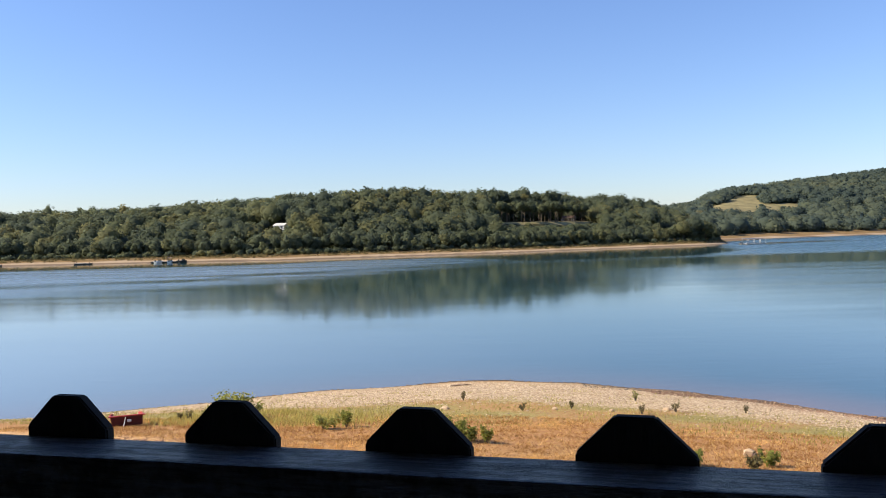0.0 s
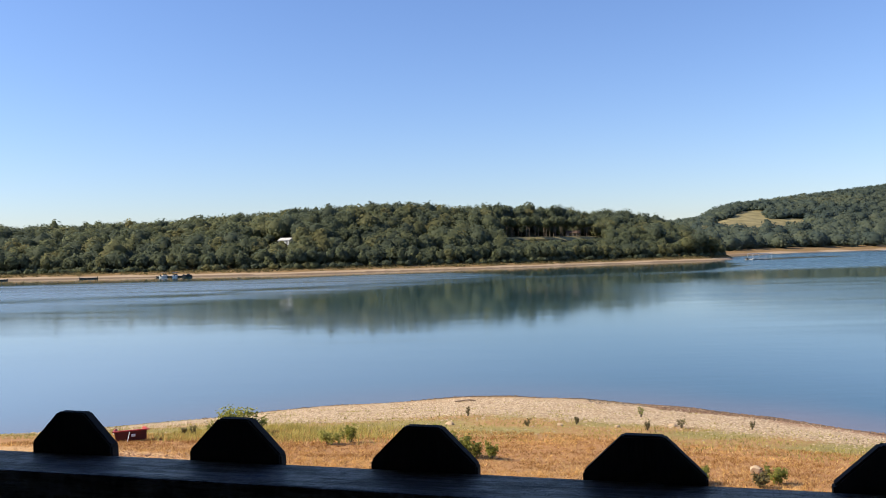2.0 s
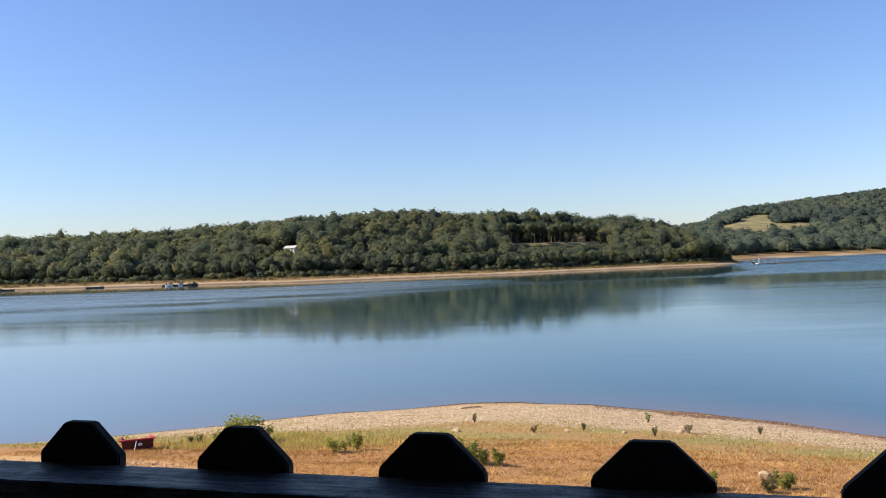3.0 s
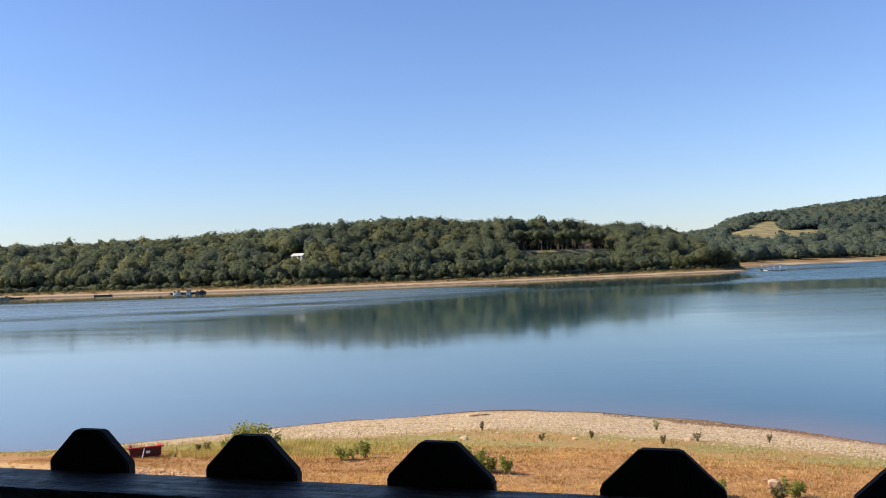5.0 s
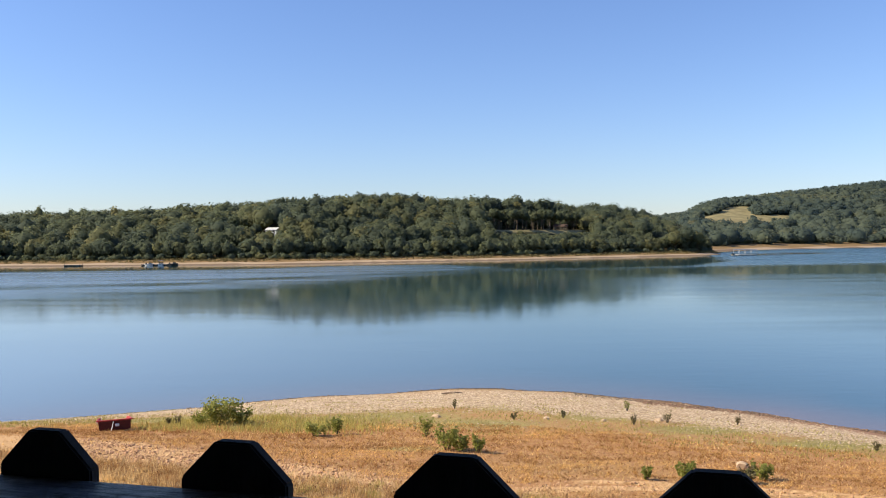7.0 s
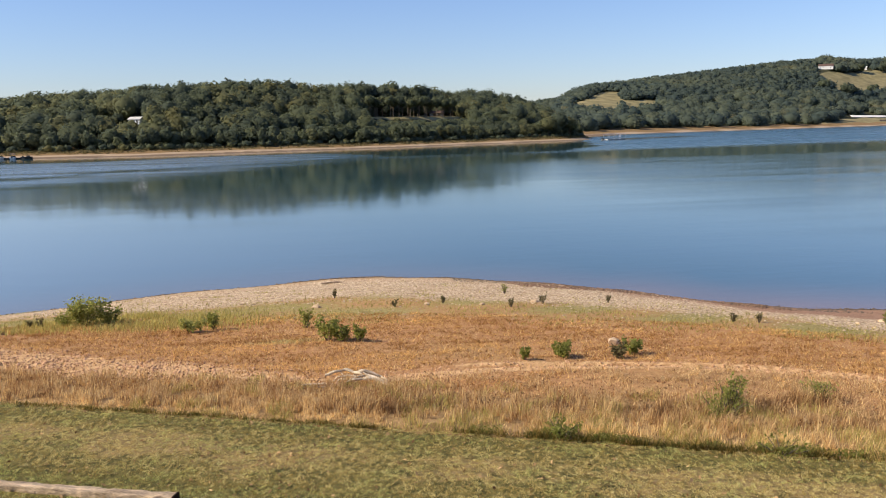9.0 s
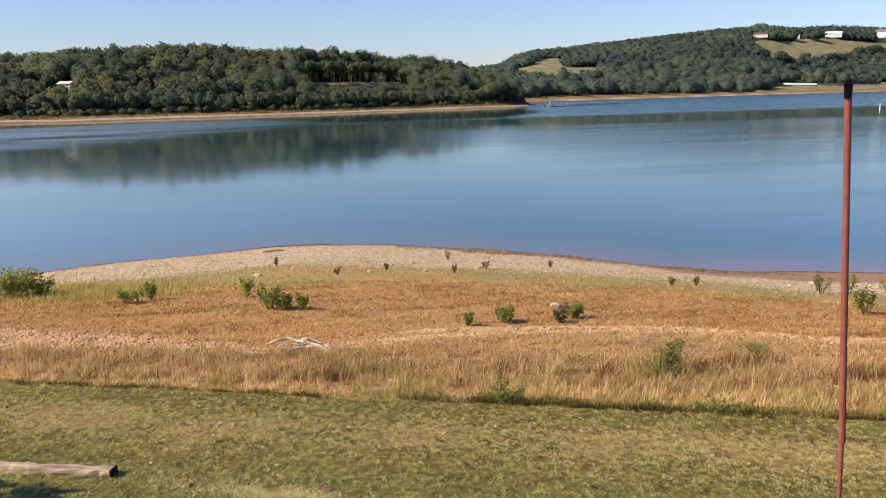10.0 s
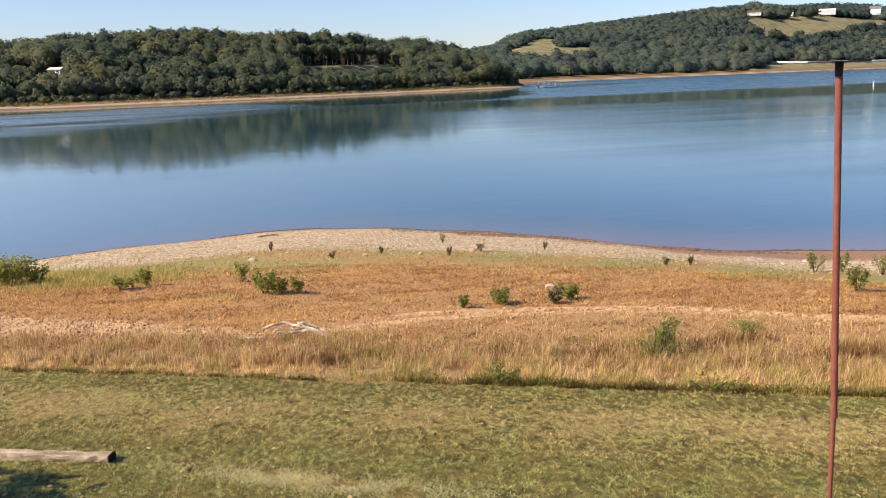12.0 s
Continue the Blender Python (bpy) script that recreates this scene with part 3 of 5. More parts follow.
for k in range(-10, 16):
    if first is None:
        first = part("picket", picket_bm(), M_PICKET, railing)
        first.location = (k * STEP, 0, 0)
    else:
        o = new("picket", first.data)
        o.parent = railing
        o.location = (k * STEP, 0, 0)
porch = RAIL @ pose(0.6, 0, -0.93)
deck = solid("deck_floor", box(9.0, 3.4, 0.06, 0, -1.62, -0.03), M_DECK, "dark weathered deck boards of the porch", "deck", "structure", porch)
# ceiling and walls are out of view, added to keep the pickets dark
solid("porch_ceiling", box(9.6, 4.2, 0.12, 0, -1.45, 2.35), M_WALL, "plain unseen roof added to shade the porch railing", "ceiling", "structure", porch)
solid("wall_south", box(9.6, 0.15, 6.2, 0, -3.4, -0.7), M_WALL, "plain unseen wall added behind the porch to shade it", "wall", "structure", porch)
solid("wall_west", box(0.15, 3.6, 6.2, -4.6, -1.6, -0.7), M_WALL, "plain unseen wall added at the porch end to block sun", "wall", "structure", porch)


# ---- woods and trees ----
def crowns(base, high, wide, tones, lumps, sprays, size, low=0.30, mottle=0.14, depth=0.42, tight=9, soft=0.55, lift=0.15):
    """Tree crowns: boughs thick with leaf sprays round a small dark inner mass. Corners, triangles, tones, normals."""
    n = len(base)
    mid = base + np.stack([0 * high, 0 * high, high * (0.5 + low / 2)], 1)
    semi = np.stack([wide, wide * (0.8 + 0.4 * rng.random(n)), high * (0.5 - low / 2)], 1)[:, None]
    knob = rng.normal(size=(n, lumps, 3))
    knob[..., 2] = np.abs(knob[..., 2]) - 0.25
    knob /= np.linalg.norm(knob, axis=2)[..., None]
    size_of = 0.35 + 0.65 * rng.random((n, 1, lumps))

    def reach(way):
        near = np.einsum("nki,nli->nkl", way, knob)
        bough = np.exp((near - 1) * tight) * size_of
        return 1.0 - depth + depth * np.max(bough, axis=2), np.argmax(bough, axis=2)

    sv, sf = ICO1
    sv = np.repeat((sv / np.linalg.norm(sv, axis=1)[:, None])[None], n, 0)
    body = mid[:, None] + sv * semi * (reach(sv)[0] * 0.86)[..., None]
    bf = (sf[None] + (np.arange(n) * sv.shape[1])[:, None, None]).reshape(-1, 3)
    way = rng.normal(size=(n, sprays, 3))
    way[..., 2] = np.where(way[..., 2] < 0, way[..., 2] * 0.6, way[..., 2])
    way /= np.linalg.norm(way, axis=2)[..., None]
    far_out, which = reach(way)
    spot = mid[:, None] + way * semi * (far_out * (0.82 + 0.20 * rng.random((n, sprays)) ** 0.8))[..., None]
    axis = np.take_along_axis(knob, which[..., None], 1)
    heart = mid[:, None] + axis * semi * np.take_along_axis(size_of[:, 0] * depth + 1 - depth, which, 1)[..., None] * 0.62
    out = spot - heart
    out /= np.linalg.norm(out, axis=2)[..., None] + 1e-6
    out = (out + way * 0.5).reshape(-1, 3)
    out /= np.linalg.norm(out, axis=1)[:, None]
    face = out + soft * rng.normal(size=out.shape)
    face /= np.linalg.norm(face, axis=1)[:, None]
    face *= np.where((face * out).sum(1) < 0, -1, 1)[:, None]
    a = np.cross(face, rng.normal(size=out.shape))
    a /= np.linalg.norm(a, axis=1)[:, None]
    b = np.cross(face, a)
    piece = (size * (0.55 + 0.9 * rng.random(n * sprays)))[:, None]
    p = spot.reshape(-1, 3)
    lv = np.stack([p - a * piece, p - b * piece * 0.7, p + a * piece, p + b * piece * 0.7], 1).reshape(-1, 3)
    k = (np.arange(n * sprays) * 4)[:, None]
    lf = np.concatenate([k + [0, 1, 2], k + [0, 2, 3]])
    bough_tone = np.take_along_axis(rng.normal(size=(n, lumps)) * 0.06, which, 1).ravel()
    lt = np.repeat(tones, sprays) + bough_tone + mottle * (rng.random(n * sprays) - 0.5)
    nrm = out * 0.9 + face * 0.15 + [0, 0, lift]
    nrm /= np.linalg.norm(nrm, axis=1)[:, None]
    v, f, t = joined([(body.reshape(-1, 3), bf, np.repeat(tones - 0.04, sv.shape[1])), (lv, lf, np.repeat(lt, 4))])
    return v, f, t, np.concatenate([sv.reshape(-1, 3), np.repeat(nrm, 4, 0)])


def scattered(x0, x1, y0, y1, step):
    x, y = np.meshgrid(np.arange(x0, x1, step), np.arange(y0, y1, step))
    x, y = x.ravel(), y.ravel()
    return x + (rng.random(len(x)) - 0.5) * step * 1.1, y + (rng.random(len(x)) - 0.5) * step * 1.1


def tones_at(x, y, s):
    return np.clip(0.38 + 0.20 * waves(x, y, s) + 0.16 * waves(y, x, s * 0.3) + 0.24 * rng.normal(size=len(x)), 0.02, 1.0)


HOUSE_AT = (-82.6, 424.0)
tx, ty = scattered(-430, 200, 345, 680, 6.3)
td = far_depth(tx, ty)
keep = (td > 27) & (td < 138) & (tx < 183) & (tx / ty > -0.60) & ~inside(BANK, tx, ty)
keep &= ~((np.abs(tx - HOUSE_AT[0]) < 6.5) & (ty > HOUSE_AT[1] - 7) & (ty < HOUSE_AT[1] + 4.5))
tx, ty, td = tx[keep], ty[keep], td[keep]
th = 9.8 + 4.4 * rng.random(len(tx)) ** 2 + 1.0 * waves(tx, ty, 50)
th *= np.where(td < 40, 0.72, 1.0)
below = (tx > 30) & (tx < 98) & (ty < bank_line(tx) + 1)
th = np.where(below, np.minimum(th, np.clip(np.where(tx < 72, 12.9, 14.4) - land(tx, ty) + 1.3 * rng.random(len(tx)), 1.6, 20)), th)
yard_front = (np.abs(tx - HOUSE_AT[0]) < 9) & (ty < HOUSE_AT[1] - 5) & (ty > HOUSE_AT[1] - 45)
th = np.where(yard_front, np.minimum(th, np.clip(float(land(*HOUSE_AT)) + 2.2 - land(tx, ty), 1.6, 20)), th)
grade = rng.random(len(tx))
th *= np.where((grade < 0.25) & (td < 95), 0.80, np.where(grade > 0.92, 1.10, 1.0))
sunny_side = (tx > HOUSE_AT[0] - 21) & (tx < HOUSE_AT[0] - 3) & (np.abs(ty - HOUSE_AT[1] + 2) < 9)
th = np.where(sunny_side, np.minimum(th, 5.5), th)
tw = np.minimum(3.2, 1.2 + 0.38 * th) + th * (0.08 + 0.38 * rng.random(len(tx)) ** 1.5)
stuff("woods", crowns(np.stack([tx, ty, land(tx, ty) - 0.3], 1), th, tw, tones_at(tx, ty, 70), 11, 260, 0.60, -0.15, 0.05, 0.30, 8, 0.30, 1.7), M_WOODS, "dense green oak woods covering the low hill across the lake", "woods")

tx, ty = scattered(150, 1500, 640, 1640, 9.4)
td, ta = far_depth(tx, ty), tx / ty
keep = (td > 32) & (td < 480) & (ta > 0.24) & (ta < 0.92) & ~(inside(CLEARING, tx, ty) & (rng.random(len(tx)) > 0.03)) & ~inside(PASTURE, tx, ty)
keep &= ~((ta > 0.655) & (td < 62)) & ~((ta > 0.685) & (ty < np.interp(ta, [p[0] / p[1] for p in ROAD], [p[1] for p in ROAD]) + 16))
for a, e in ((0.6628, 0.0640), (0.7715, 0.0640), (0.849, 0.0650), (0.718, 0.0630)):
    hx, hy, hz = on_hill(a, e)
    keep &= (np.hypot(tx - hx, ty - hy) > 19) & ((np.abs(ta - a) > 0.013) | (ty > hy) | (ty < hy - 110))
lower = (td < 210) & (ty < 1190)
keep &= ~lower | (rng.random(len(tx)) < 0.45)
tx, ty, lower = tx[keep], ty[keep], lower[keep]
td = far_depth(tx, ty)
scrubby = inside(CLEARING, tx, ty)
th = np.where(lower, 10.5 + 9.0 * rng.random(len(tx)) ** 1.3, 8.5 + 6.0 * rng.random(len(tx)) ** 2) * np.where((tx / ty > 0.65) & (ty > 1230 - 120 * (tx / ty - 0.65)), 1.45, 1.0)
th = np.where(scrubby, 3.0, th)
tw = th * (0.55 + 0.30 * rng.random(len(tx))) + 0.8
tone = np.where(lower, 0.33 + 0.16 * waves(tx, ty, 95) + 0.15 * rng.normal(size=len(tx)), 0.22 + 0.22 * waves(tx, ty, 260) + 0.20 * waves(tx, ty, 95) + 0.10 * rng.normal(size=len(tx)))
for which, sprays, size, lift, label in ((lower, 170, 0.95, 0.9, "olive, green and russet trees along the far hill's foot"), (~lower, 54, 1.5, 2.2, "dark green woods over the distant hillside")):
    stuff("far_woods", crowns(np.stack([tx, ty, land(tx, ty) - 0.3], 1)[which], th[which], tw[which], np.clip(tone[which], 0, 1), 9, sprays, size, -0.25, 0.05, 0.30, 8, 0.5, lift), M_FARWOODS, label, "woods")


x = -300 + 470 * rng.random(620)
y = along(FAR_SHORE, x) + 19 + 8 * rng.random(len(x))
h = 1.6 + 2.6 * rng.random(len(x)) ** 1.5
stuff("undergrowth", crowns(np.stack([x, y, land(x, y) - 0.2], 1), h, 1.3 + 0.5 * h, np.clip(0.35 + 0.3 * rng.normal(size=len(x)), 0, 1), 6, 46, 0.40, -0.2), M_WOODS, "olive bushes and saplings below the wood's edge", "bushes")
x = -300 + 476 * rng.random(3600)
d = 8 + 18 * rng.random(len(x)) ** 0.7
y = along(FAR_SHORE, x) + d
ok = rng.random(len(x)) < 0.25 + 0.75 * (d - 8) / 14 + 0.4 * waves(x, y, 30)
x, y = x[ok], y[ok]
spot = np.repeat(np.stack([x, y, land(x, y)], 1), 9, 0) + rng.normal(size=(9 * len(x), 3)) * [0.8, 0.6, 0.22]
spot[:, 2] += 0.25
stuff("shore_scrub", leaves(spot, 0.25 + 0.25 * rng.random(len(spot)), np.repeat(np.clip(0.45 + 0.3 * rng.normal(size=len(x)), 0, 1), 9), 0.3), M_DRYBUSH, "low brown and olive scrub above the far beach", "scrub")


def tree(kind, high, wide, tone, stem, clumps=8, low=0.25, lean=0.0, leaf=0.46):
    """A broadleaf tree with its foot at the origin: trunk with limbs, crown."""
    ob = thing(kind, (0, 0, 0), "", "tree")
    bm = tube([(0, 0, -0.4), (0.1, 0.05, high * 0.25), (0.2 + lean, 0, high * 0.5), (0.1 + lean, 0.1, high * 0.85)], [stem, stem * 0.8, stem * 0.6, stem * 0.2], 7)
    for k in range(5):
        a, z = k * 2.4 + rng.random(), high * (0.35 + 0.09 * k)
        tube([(0.15, 0, z), (math.cos(a) * wide * 0.35, math.sin(a) * wide * 0.35, z + high * 0.10), (math.cos(a) * wide * 0.7, math.sin(a) * wide * 0.7, z + high * 0.16)], [stem * 0.4, stem * 0.25, stem * 0.08], 5, bm)
    part("trunk", bm, M_BARK, ob)
    v, f, t, nrm = crowns(np.array([[0.0, 0, 0]]), np.array([high]), np.array([wide]), np.array([tone]), clumps, 42 * clumps, leaf, low)
    part("crown", mesh_of("crown", v, f, M_WOODS, t, False, nrm), M_WOODS, ob)
    return ob


def planted(protos, spots, label, group):
    used = set()
    for n, (x, y) in enumerate(spots):
        k = int(rng.integers(len(protos)))
        m = pose(x, y, float(land(x, y)), 0, 0, float(rng.random() * 360))
        if k in used:
            o = copy_thing(protos[k], m)
        else:
            o = protos[k]
            o.matrix_world = m
            used.add(k)
        tagged(o, label, "tree", group)
    for k, o in enumerate(protos):
        if k not in used:
            for c in (*o.children_recursive, o):
                bpy.data.objects.remove(c)


shore_trees = [tree("shore_tree", 7.5, 3.4, 0.35, 0.16, 10, -0.16), tree("shore_tree", 9.5, 3.8, 0.22, 0.2, 11, -0.14), tree("shore_tree", 6.2, 3.4, 0.55, 0.14, 9, -0.18), tree("shore_tree", 8.3, 4.1, 0.68, 0.18, 11, -0.14), tree("shore_tree", 10.5, 4.2, 0.3, 0.22, 12, -0.10)]
spots = []
for x in np.arange(-290, 176, 4.6):
    d = 23 + 5 * rng.random()
    spots.append((x + rng.random() * 2, float(along(FAR_SHORE, x)) + d))
planted(shore_trees, spots, "leafy green tree at the wood's edge above the far shore", "trees along the far shore")
grove = [tree("grove_tree", 12.5, 3.6, 0.5, 0.24, 9, 0.33), tree("grove_tree", 13.5, 3.9, 0.42, 0.26, 9, 0.35, 0.4), tree("grove_tree", 11.5, 3.3, 0.58, 0.22, 8, 0.32)]
spots = []
for k in range(34):
    x = 33 + 57 * (k + rng.random()) / 34
    spots.append((x, float(bank_line(x)) + 2.5 + 22 * rng.random()))
planted(grove, spots, "tall thin-trunked oak in a mown grove", "grove on the mown bank")
point_trees = [tree("point_tree", 17, 7.6, 0.12, 0.3, 18, 0.1), tree("point_tree", 14.5, 7.2, 0.72, 0.28, 17, 0.05)]
planted(point_trees, [(150, 520), (152, 497), (143, 490), (160, 503), (128, 505)], "broad rounded oak near the wooded point", "trees on the point")
field_trees = [tree("field_tree", 25, 15, 0.12, 0.4, 16, -0.1, 0.0, 1.3), tree("field_tree", 20, 12, 0.30, 0.35, 14, -0.1, 0.0, 1.2), tree("field_tree", 17, 10, 0.05, 0.3, 12, -0.1, 0.0, 1.1)]
planted(field_trees, [on_hill(a, e)[:2] for a, e in ((0.696, 0.0290), (0.706, 0.0285), (0.7325, 0.0300), (0.766, 0.0290), (0.774, 0.0300), (0.786, 0.0300), (0.800, 0.0330), (0.814, 0.0360), (0.832, 0.0380), (0.842, 0.0390), (0.712, 0.0590), (0.744, 0.0590), (0.749, 0.0590), (0.662, 0.036))], "dark rounded tree standing on the hillside pasture", "pasture trees")


# ---- far buildings, docks and boats ----
def house(kind, place, turn, w, d, h, roof_mat, label, roof=1.6, wall_mat=None, openings=3):
    wall_mat = wall_mat or M_WHITE
    ob = thing(kind, place, label, "house", turn=turn)
    bm = bmesh.new()
    for q in ((-w / 2, -d / 2), (w / 2, -d / 2), (w / 2, d / 2), (-w / 2, d / 2)):
        bm.verts.new((*q, -1.5)), bm.verts.new((*q, h))
    v = list(bm.verts)
    v += [bm.verts.new((-w / 2, 0, h + roof)), bm.verts.new((w / 2, 0, h + roof))]
    bm.faces.new((v[0], v[2], v[3], v[1])), bm.faces.new((v[4], v[6], v[7], v[5]))
    bm.faces.new((v[2], v[4], v[5], v[9], v[3])), bm.faces.new((v[6], v[0], v[1], v[8], v[7]))
    bmesh.ops.recalc_face_normals(bm, faces=bm.faces[:])
    part("wall", bm, wall_mat, ob)
    slope = math.degrees(math.atan2(roof, d / 2))
    length = math.hypot(d / 2, roof) + 0.5
    rb = bmesh.new()
    for side in (-1, 1):
        m = pose(0, side * (d / 4 + 0.15), h + roof / 2 + 0.02, -side * slope)
        box(w + 0.9, length, 0.15, 0, 0, 0, 0, rb, m)
    part("roof", rb, roof_mat, ob)
    for k in range(openings):
        x = -w / 2 + (k + 0.5) * w / openings
        win = part("window", box(1.1, 0.10, 0.9, x, -d / 2 - 0.03, h * 0.60), M_GLASSDARK, ob)
        fr = bmesh.new()
        for fx, fz, sx, sz in ((x - 0.6, h * 0.60, 0.1, 1.1), (x + 0.6, h * 0.60, 0.1, 1.1), (x, h * 0.60 + 0.5, 1.3, 0.1), (x, h * 0.60 - 0.5, 1.3, 0.1)):
            box(sx, 0.16, sz, fx, -d / 2 - 0.04, fz, 0, fr)
        part("window_frame", fr, M_WHITE, win)
    part("door", box(1.0, 0.1, min(2.05, h - 0.1), w * 0.3, -d / 2 - 0.03, min(2.05, h - 0.1) / 2), M_GREYROOF, ob)
    return ob


def at_land(x, y, up=0.0):
    return (x, y, float(land(x, y)) + up)


house("lake_house", at_land(*HOUSE_AT, 0.4), -24, 6.4, 4.6, 1.9, M_PALEROOF, "white lake house with a pale grey roof among the trees", 1.1, openings=2)
house("cabin", at_land(-147, 436, 1.2), 0, 7, 6, 2.6, M_GREYROOF, "small grey-roofed cabin half hidden by trees", 1.5)
house("cabin", at_land(-177, 416, 0.3), 10, 5, 5, 2.4, M_GREYROOF, "small pale cabin half hidden by trees", 1.4)
house("pavilion_house", at_land(80, 527, -0.3), -8, 9, 6, 2.3, M_BROWNROOF, "dark brown cottage behind the grove", 1.4, M_BARK)
hx, hy, hz = on_hill(0.6628, 0.0640)
house("farmhouse", (hx, hy, hz + 1.0), -30, 24, 12, 4.5, M_BROWNROOF, "white farmhouse with a brown roof at the pasture's top", 4.0, openings=5)
hx, hy, hz = on_hill(0.7715, 0.0640)
house("barn", (hx, hy, hz + 1.0), -30, 34, 12, 7.0, M_WHITE, "long white barn at the pasture's top", 3.5, openings=4)
hx, hy, hz = on_hill(0.849, 0.0650)
house("farmhouse", (hx, hy, hz + 1.0), -50, 24, 14, 8.0, M_GREYROOF, "grey-roofed two-storey house at the pasture's top", 6.0, openings=4)
hx, hy, hz = on_hill(0.718, 0.0630)
house("shed", (hx, hy, hz + 0.5), -30, 8, 6, 4.0, M_WHITE, "small white shed at the pasture's top", 1.6, openings=1)


def car(place, turn, mat, label):
    ob = thing("parked_car", place, label, "car", turn=turn)
    part("body", box(4.4, 1.8, 0.75, 0, 0, 0.72, 0.12), mat, ob)
    part("cabin", box(2.3, 1.6, 0.6, -0.2, 0, 1.35, 0.15), M_GLASSDARK, ob)
    for x in (-1.35, 1.35):
        for y in (-0.85, 0.85):
            part("wheel", tube([(x, y - 0.1, 0.33), (x, y + 0.1, 0.33)], [0.33, 0.33], 12), M_DARK, ob)


for a, e, mt in ((0.785, 0.0622, M_WHITE), (0.792, 0.0620, M_WHITE), (0.80, 0.0625, M_GREYROOF), (0.762, 0.0618, M_WHITE)):
    car(on_hill(a, e), 20, mt, "parked car on the grass by the white barn")

# the road along the far shore
road = bmesh.new()
left = [road.verts.new((x, y, z + 0.5 + 1.7 * smooth((x / y - 0.745) / 0.03))) for x, y, z in ROAD]
right = [road.verts.new((x + 3, y + 9, z + 3.0)) for x, y, z in ROAD]
skirt = [road.verts.new((x, y - 0.2, z - 1.0)) for x, y, z in ROAD]
for k in range(len(ROAD) - 1):
    road.faces.new((left[k], left[k + 1], right[k + 1], right[k]))
    road.faces.new((skirt[k], skirt[k + 1], left[k + 1], left[k]))
solid("road", road, M_ROAD, "pale gravel road along the far shore", "road", "structure")


def dock(place, turn, w, d, roofed, label, tall=1.3, mat=None):
    ob = thing("boat_dock", place, label, "dock", turn=turn)
    mat = mat or M_DOCK
    part("deck", box(w, d, 0.25, 0, 0, 0.35), mat, ob)
    for k in range(4):
        part("float", box(w / 5, d * 0.9, 0.4, -w / 2 + (k + 0.5) * w / 4, 0, 0.1, 0.05), M_DARK, ob)
    for x in np.linspace(-w / 2 + 0.2, w / 2 - 0.2, max(2, int(w / 2.6))):
        for y in (-d / 2 + 0.2, d / 2 - 0.2):
            high = 2.6 if roofed else tall
            part("post", box(0.16, 0.16, high, float(x), y, high / 2), mat, ob)
    if tall > 3:
        for y in (-d / 2 + 0.2, d / 2 - 0.2):
            part("rail", box(w, 0.14, 0.22, 0, y, tall - 0.1), M_WHITE, ob, "white painted rail")
            part("rail", box(w, 0.10, 0.12, 0, y, 1.3), mat, ob)
    if roofed:
        part("roof", box(w + 0.8, d + 0.8, 0.14, 0, 0, 2.65, 0.03), M_GREYROOF, ob)
    for k in range(int(w)):
        part("plank", box(0.9, d, 0.04, -w / 2 + k + 0.5, 0, 0.495), M_DOCK, ob)
    return ob


def motor_boat(place, turn, mat, label, canopy=None):
    ob = thing("motor_boat", place, label, "boat", turn=turn)
    bm = bmesh.new()
    rows = []
    for x, w in ((-2.8, 1.0), (-1.0, 1.15), (1.0, 1.1), (2.2, 0.7), (3.0, 0.08)):
        rows.append([bm.verts.new(q) for q in ((x, -w, 0.85), (x, -w * 0.7, 0.0), (x, w * 0.7, 0.0), (x, w, 0.85))])
    for a, b in zip(rows, rows[1:]):
        for k in range(3):
            bm.faces.new((a[k], a[k + 1], b[k + 1], b[k]))
        bm.faces.new((a[3], a[0], b[0], b[3]))
    bm.faces.new(rows[0]), bm.faces.new(rows[-1][::-1])
    bmesh.ops.recalc_face_normals(bm, faces=bm.faces[:])
    part("hull", bm, mat, ob)
    part("windshield", box(0.1, 1.5, 0.5, 0.6, 0, 1.1), M_GLASSDARK, ob)
    part("motor", box(0.5, 0.4, 0.9, -3.0, 0, 0.9, 0.06), M_DARK, ob)
    if canopy:
        part("canopy", box(2.6, 1.9, 0.12, -0.6, 0, 2.1, 0.04), canopy, ob)
        for x, y in ((-1.7, -0.8), (-1.7, 0.8), (0.6, -0.8), (0.6, 0.8)):
            part("pole", tube([(x, y, 0.8), (x, y, 2.1)], [0.04, 0.04], 6), M_DARK, ob)


def shore_at(x, out=1.5):
    return (x, float(along(FAR_SHORE, x)) - out, 0.0)


dock(shore_at(-196), 2, 9, 3, False, "low dark boat dock at the far shore", 0.8, M_DARK)
motor_boat(shore_at(-197, 5), 65, M_DOCK, "grey motor boat with a dark canopy beside the far dock", M_DARK)
dock(shore_at(-156), 2, 7, 3, False, "small dark boat dock at the far shore", 1.1, M_DARK)
dock(shore_at(-119), 2, 15, 3, False, "low dark boat dock at the far shore", 0.8, M_DARK)
motor_boat(shore_at(-122.5, 4), 80, M_WHITE, "white motor boat with a dark canopy", M_DARK)
motor_boat(shore_at(-117.5, 4.5), 100, M_WHITE, "white motor boat with a blue canopy", M_BLUE)
motor_boat(shore_at(-112.5, 3), 75, M_DARK, "dark motor boat moored at the dock")
dock((176.3, 468, 0), 15, 12.5, 5, False, "pale floating dock with tall posts off the wooded point", 3.5, M_PALEROOF)
motor_boat((167.0, 462, 0), 75, M_DOCK, "grey motor boat moored off the wooded point")
buoy = thing("marker_buoy", (254.5, 298.3, 0), "white cylindrical marker buoy on the lake", "buoy")
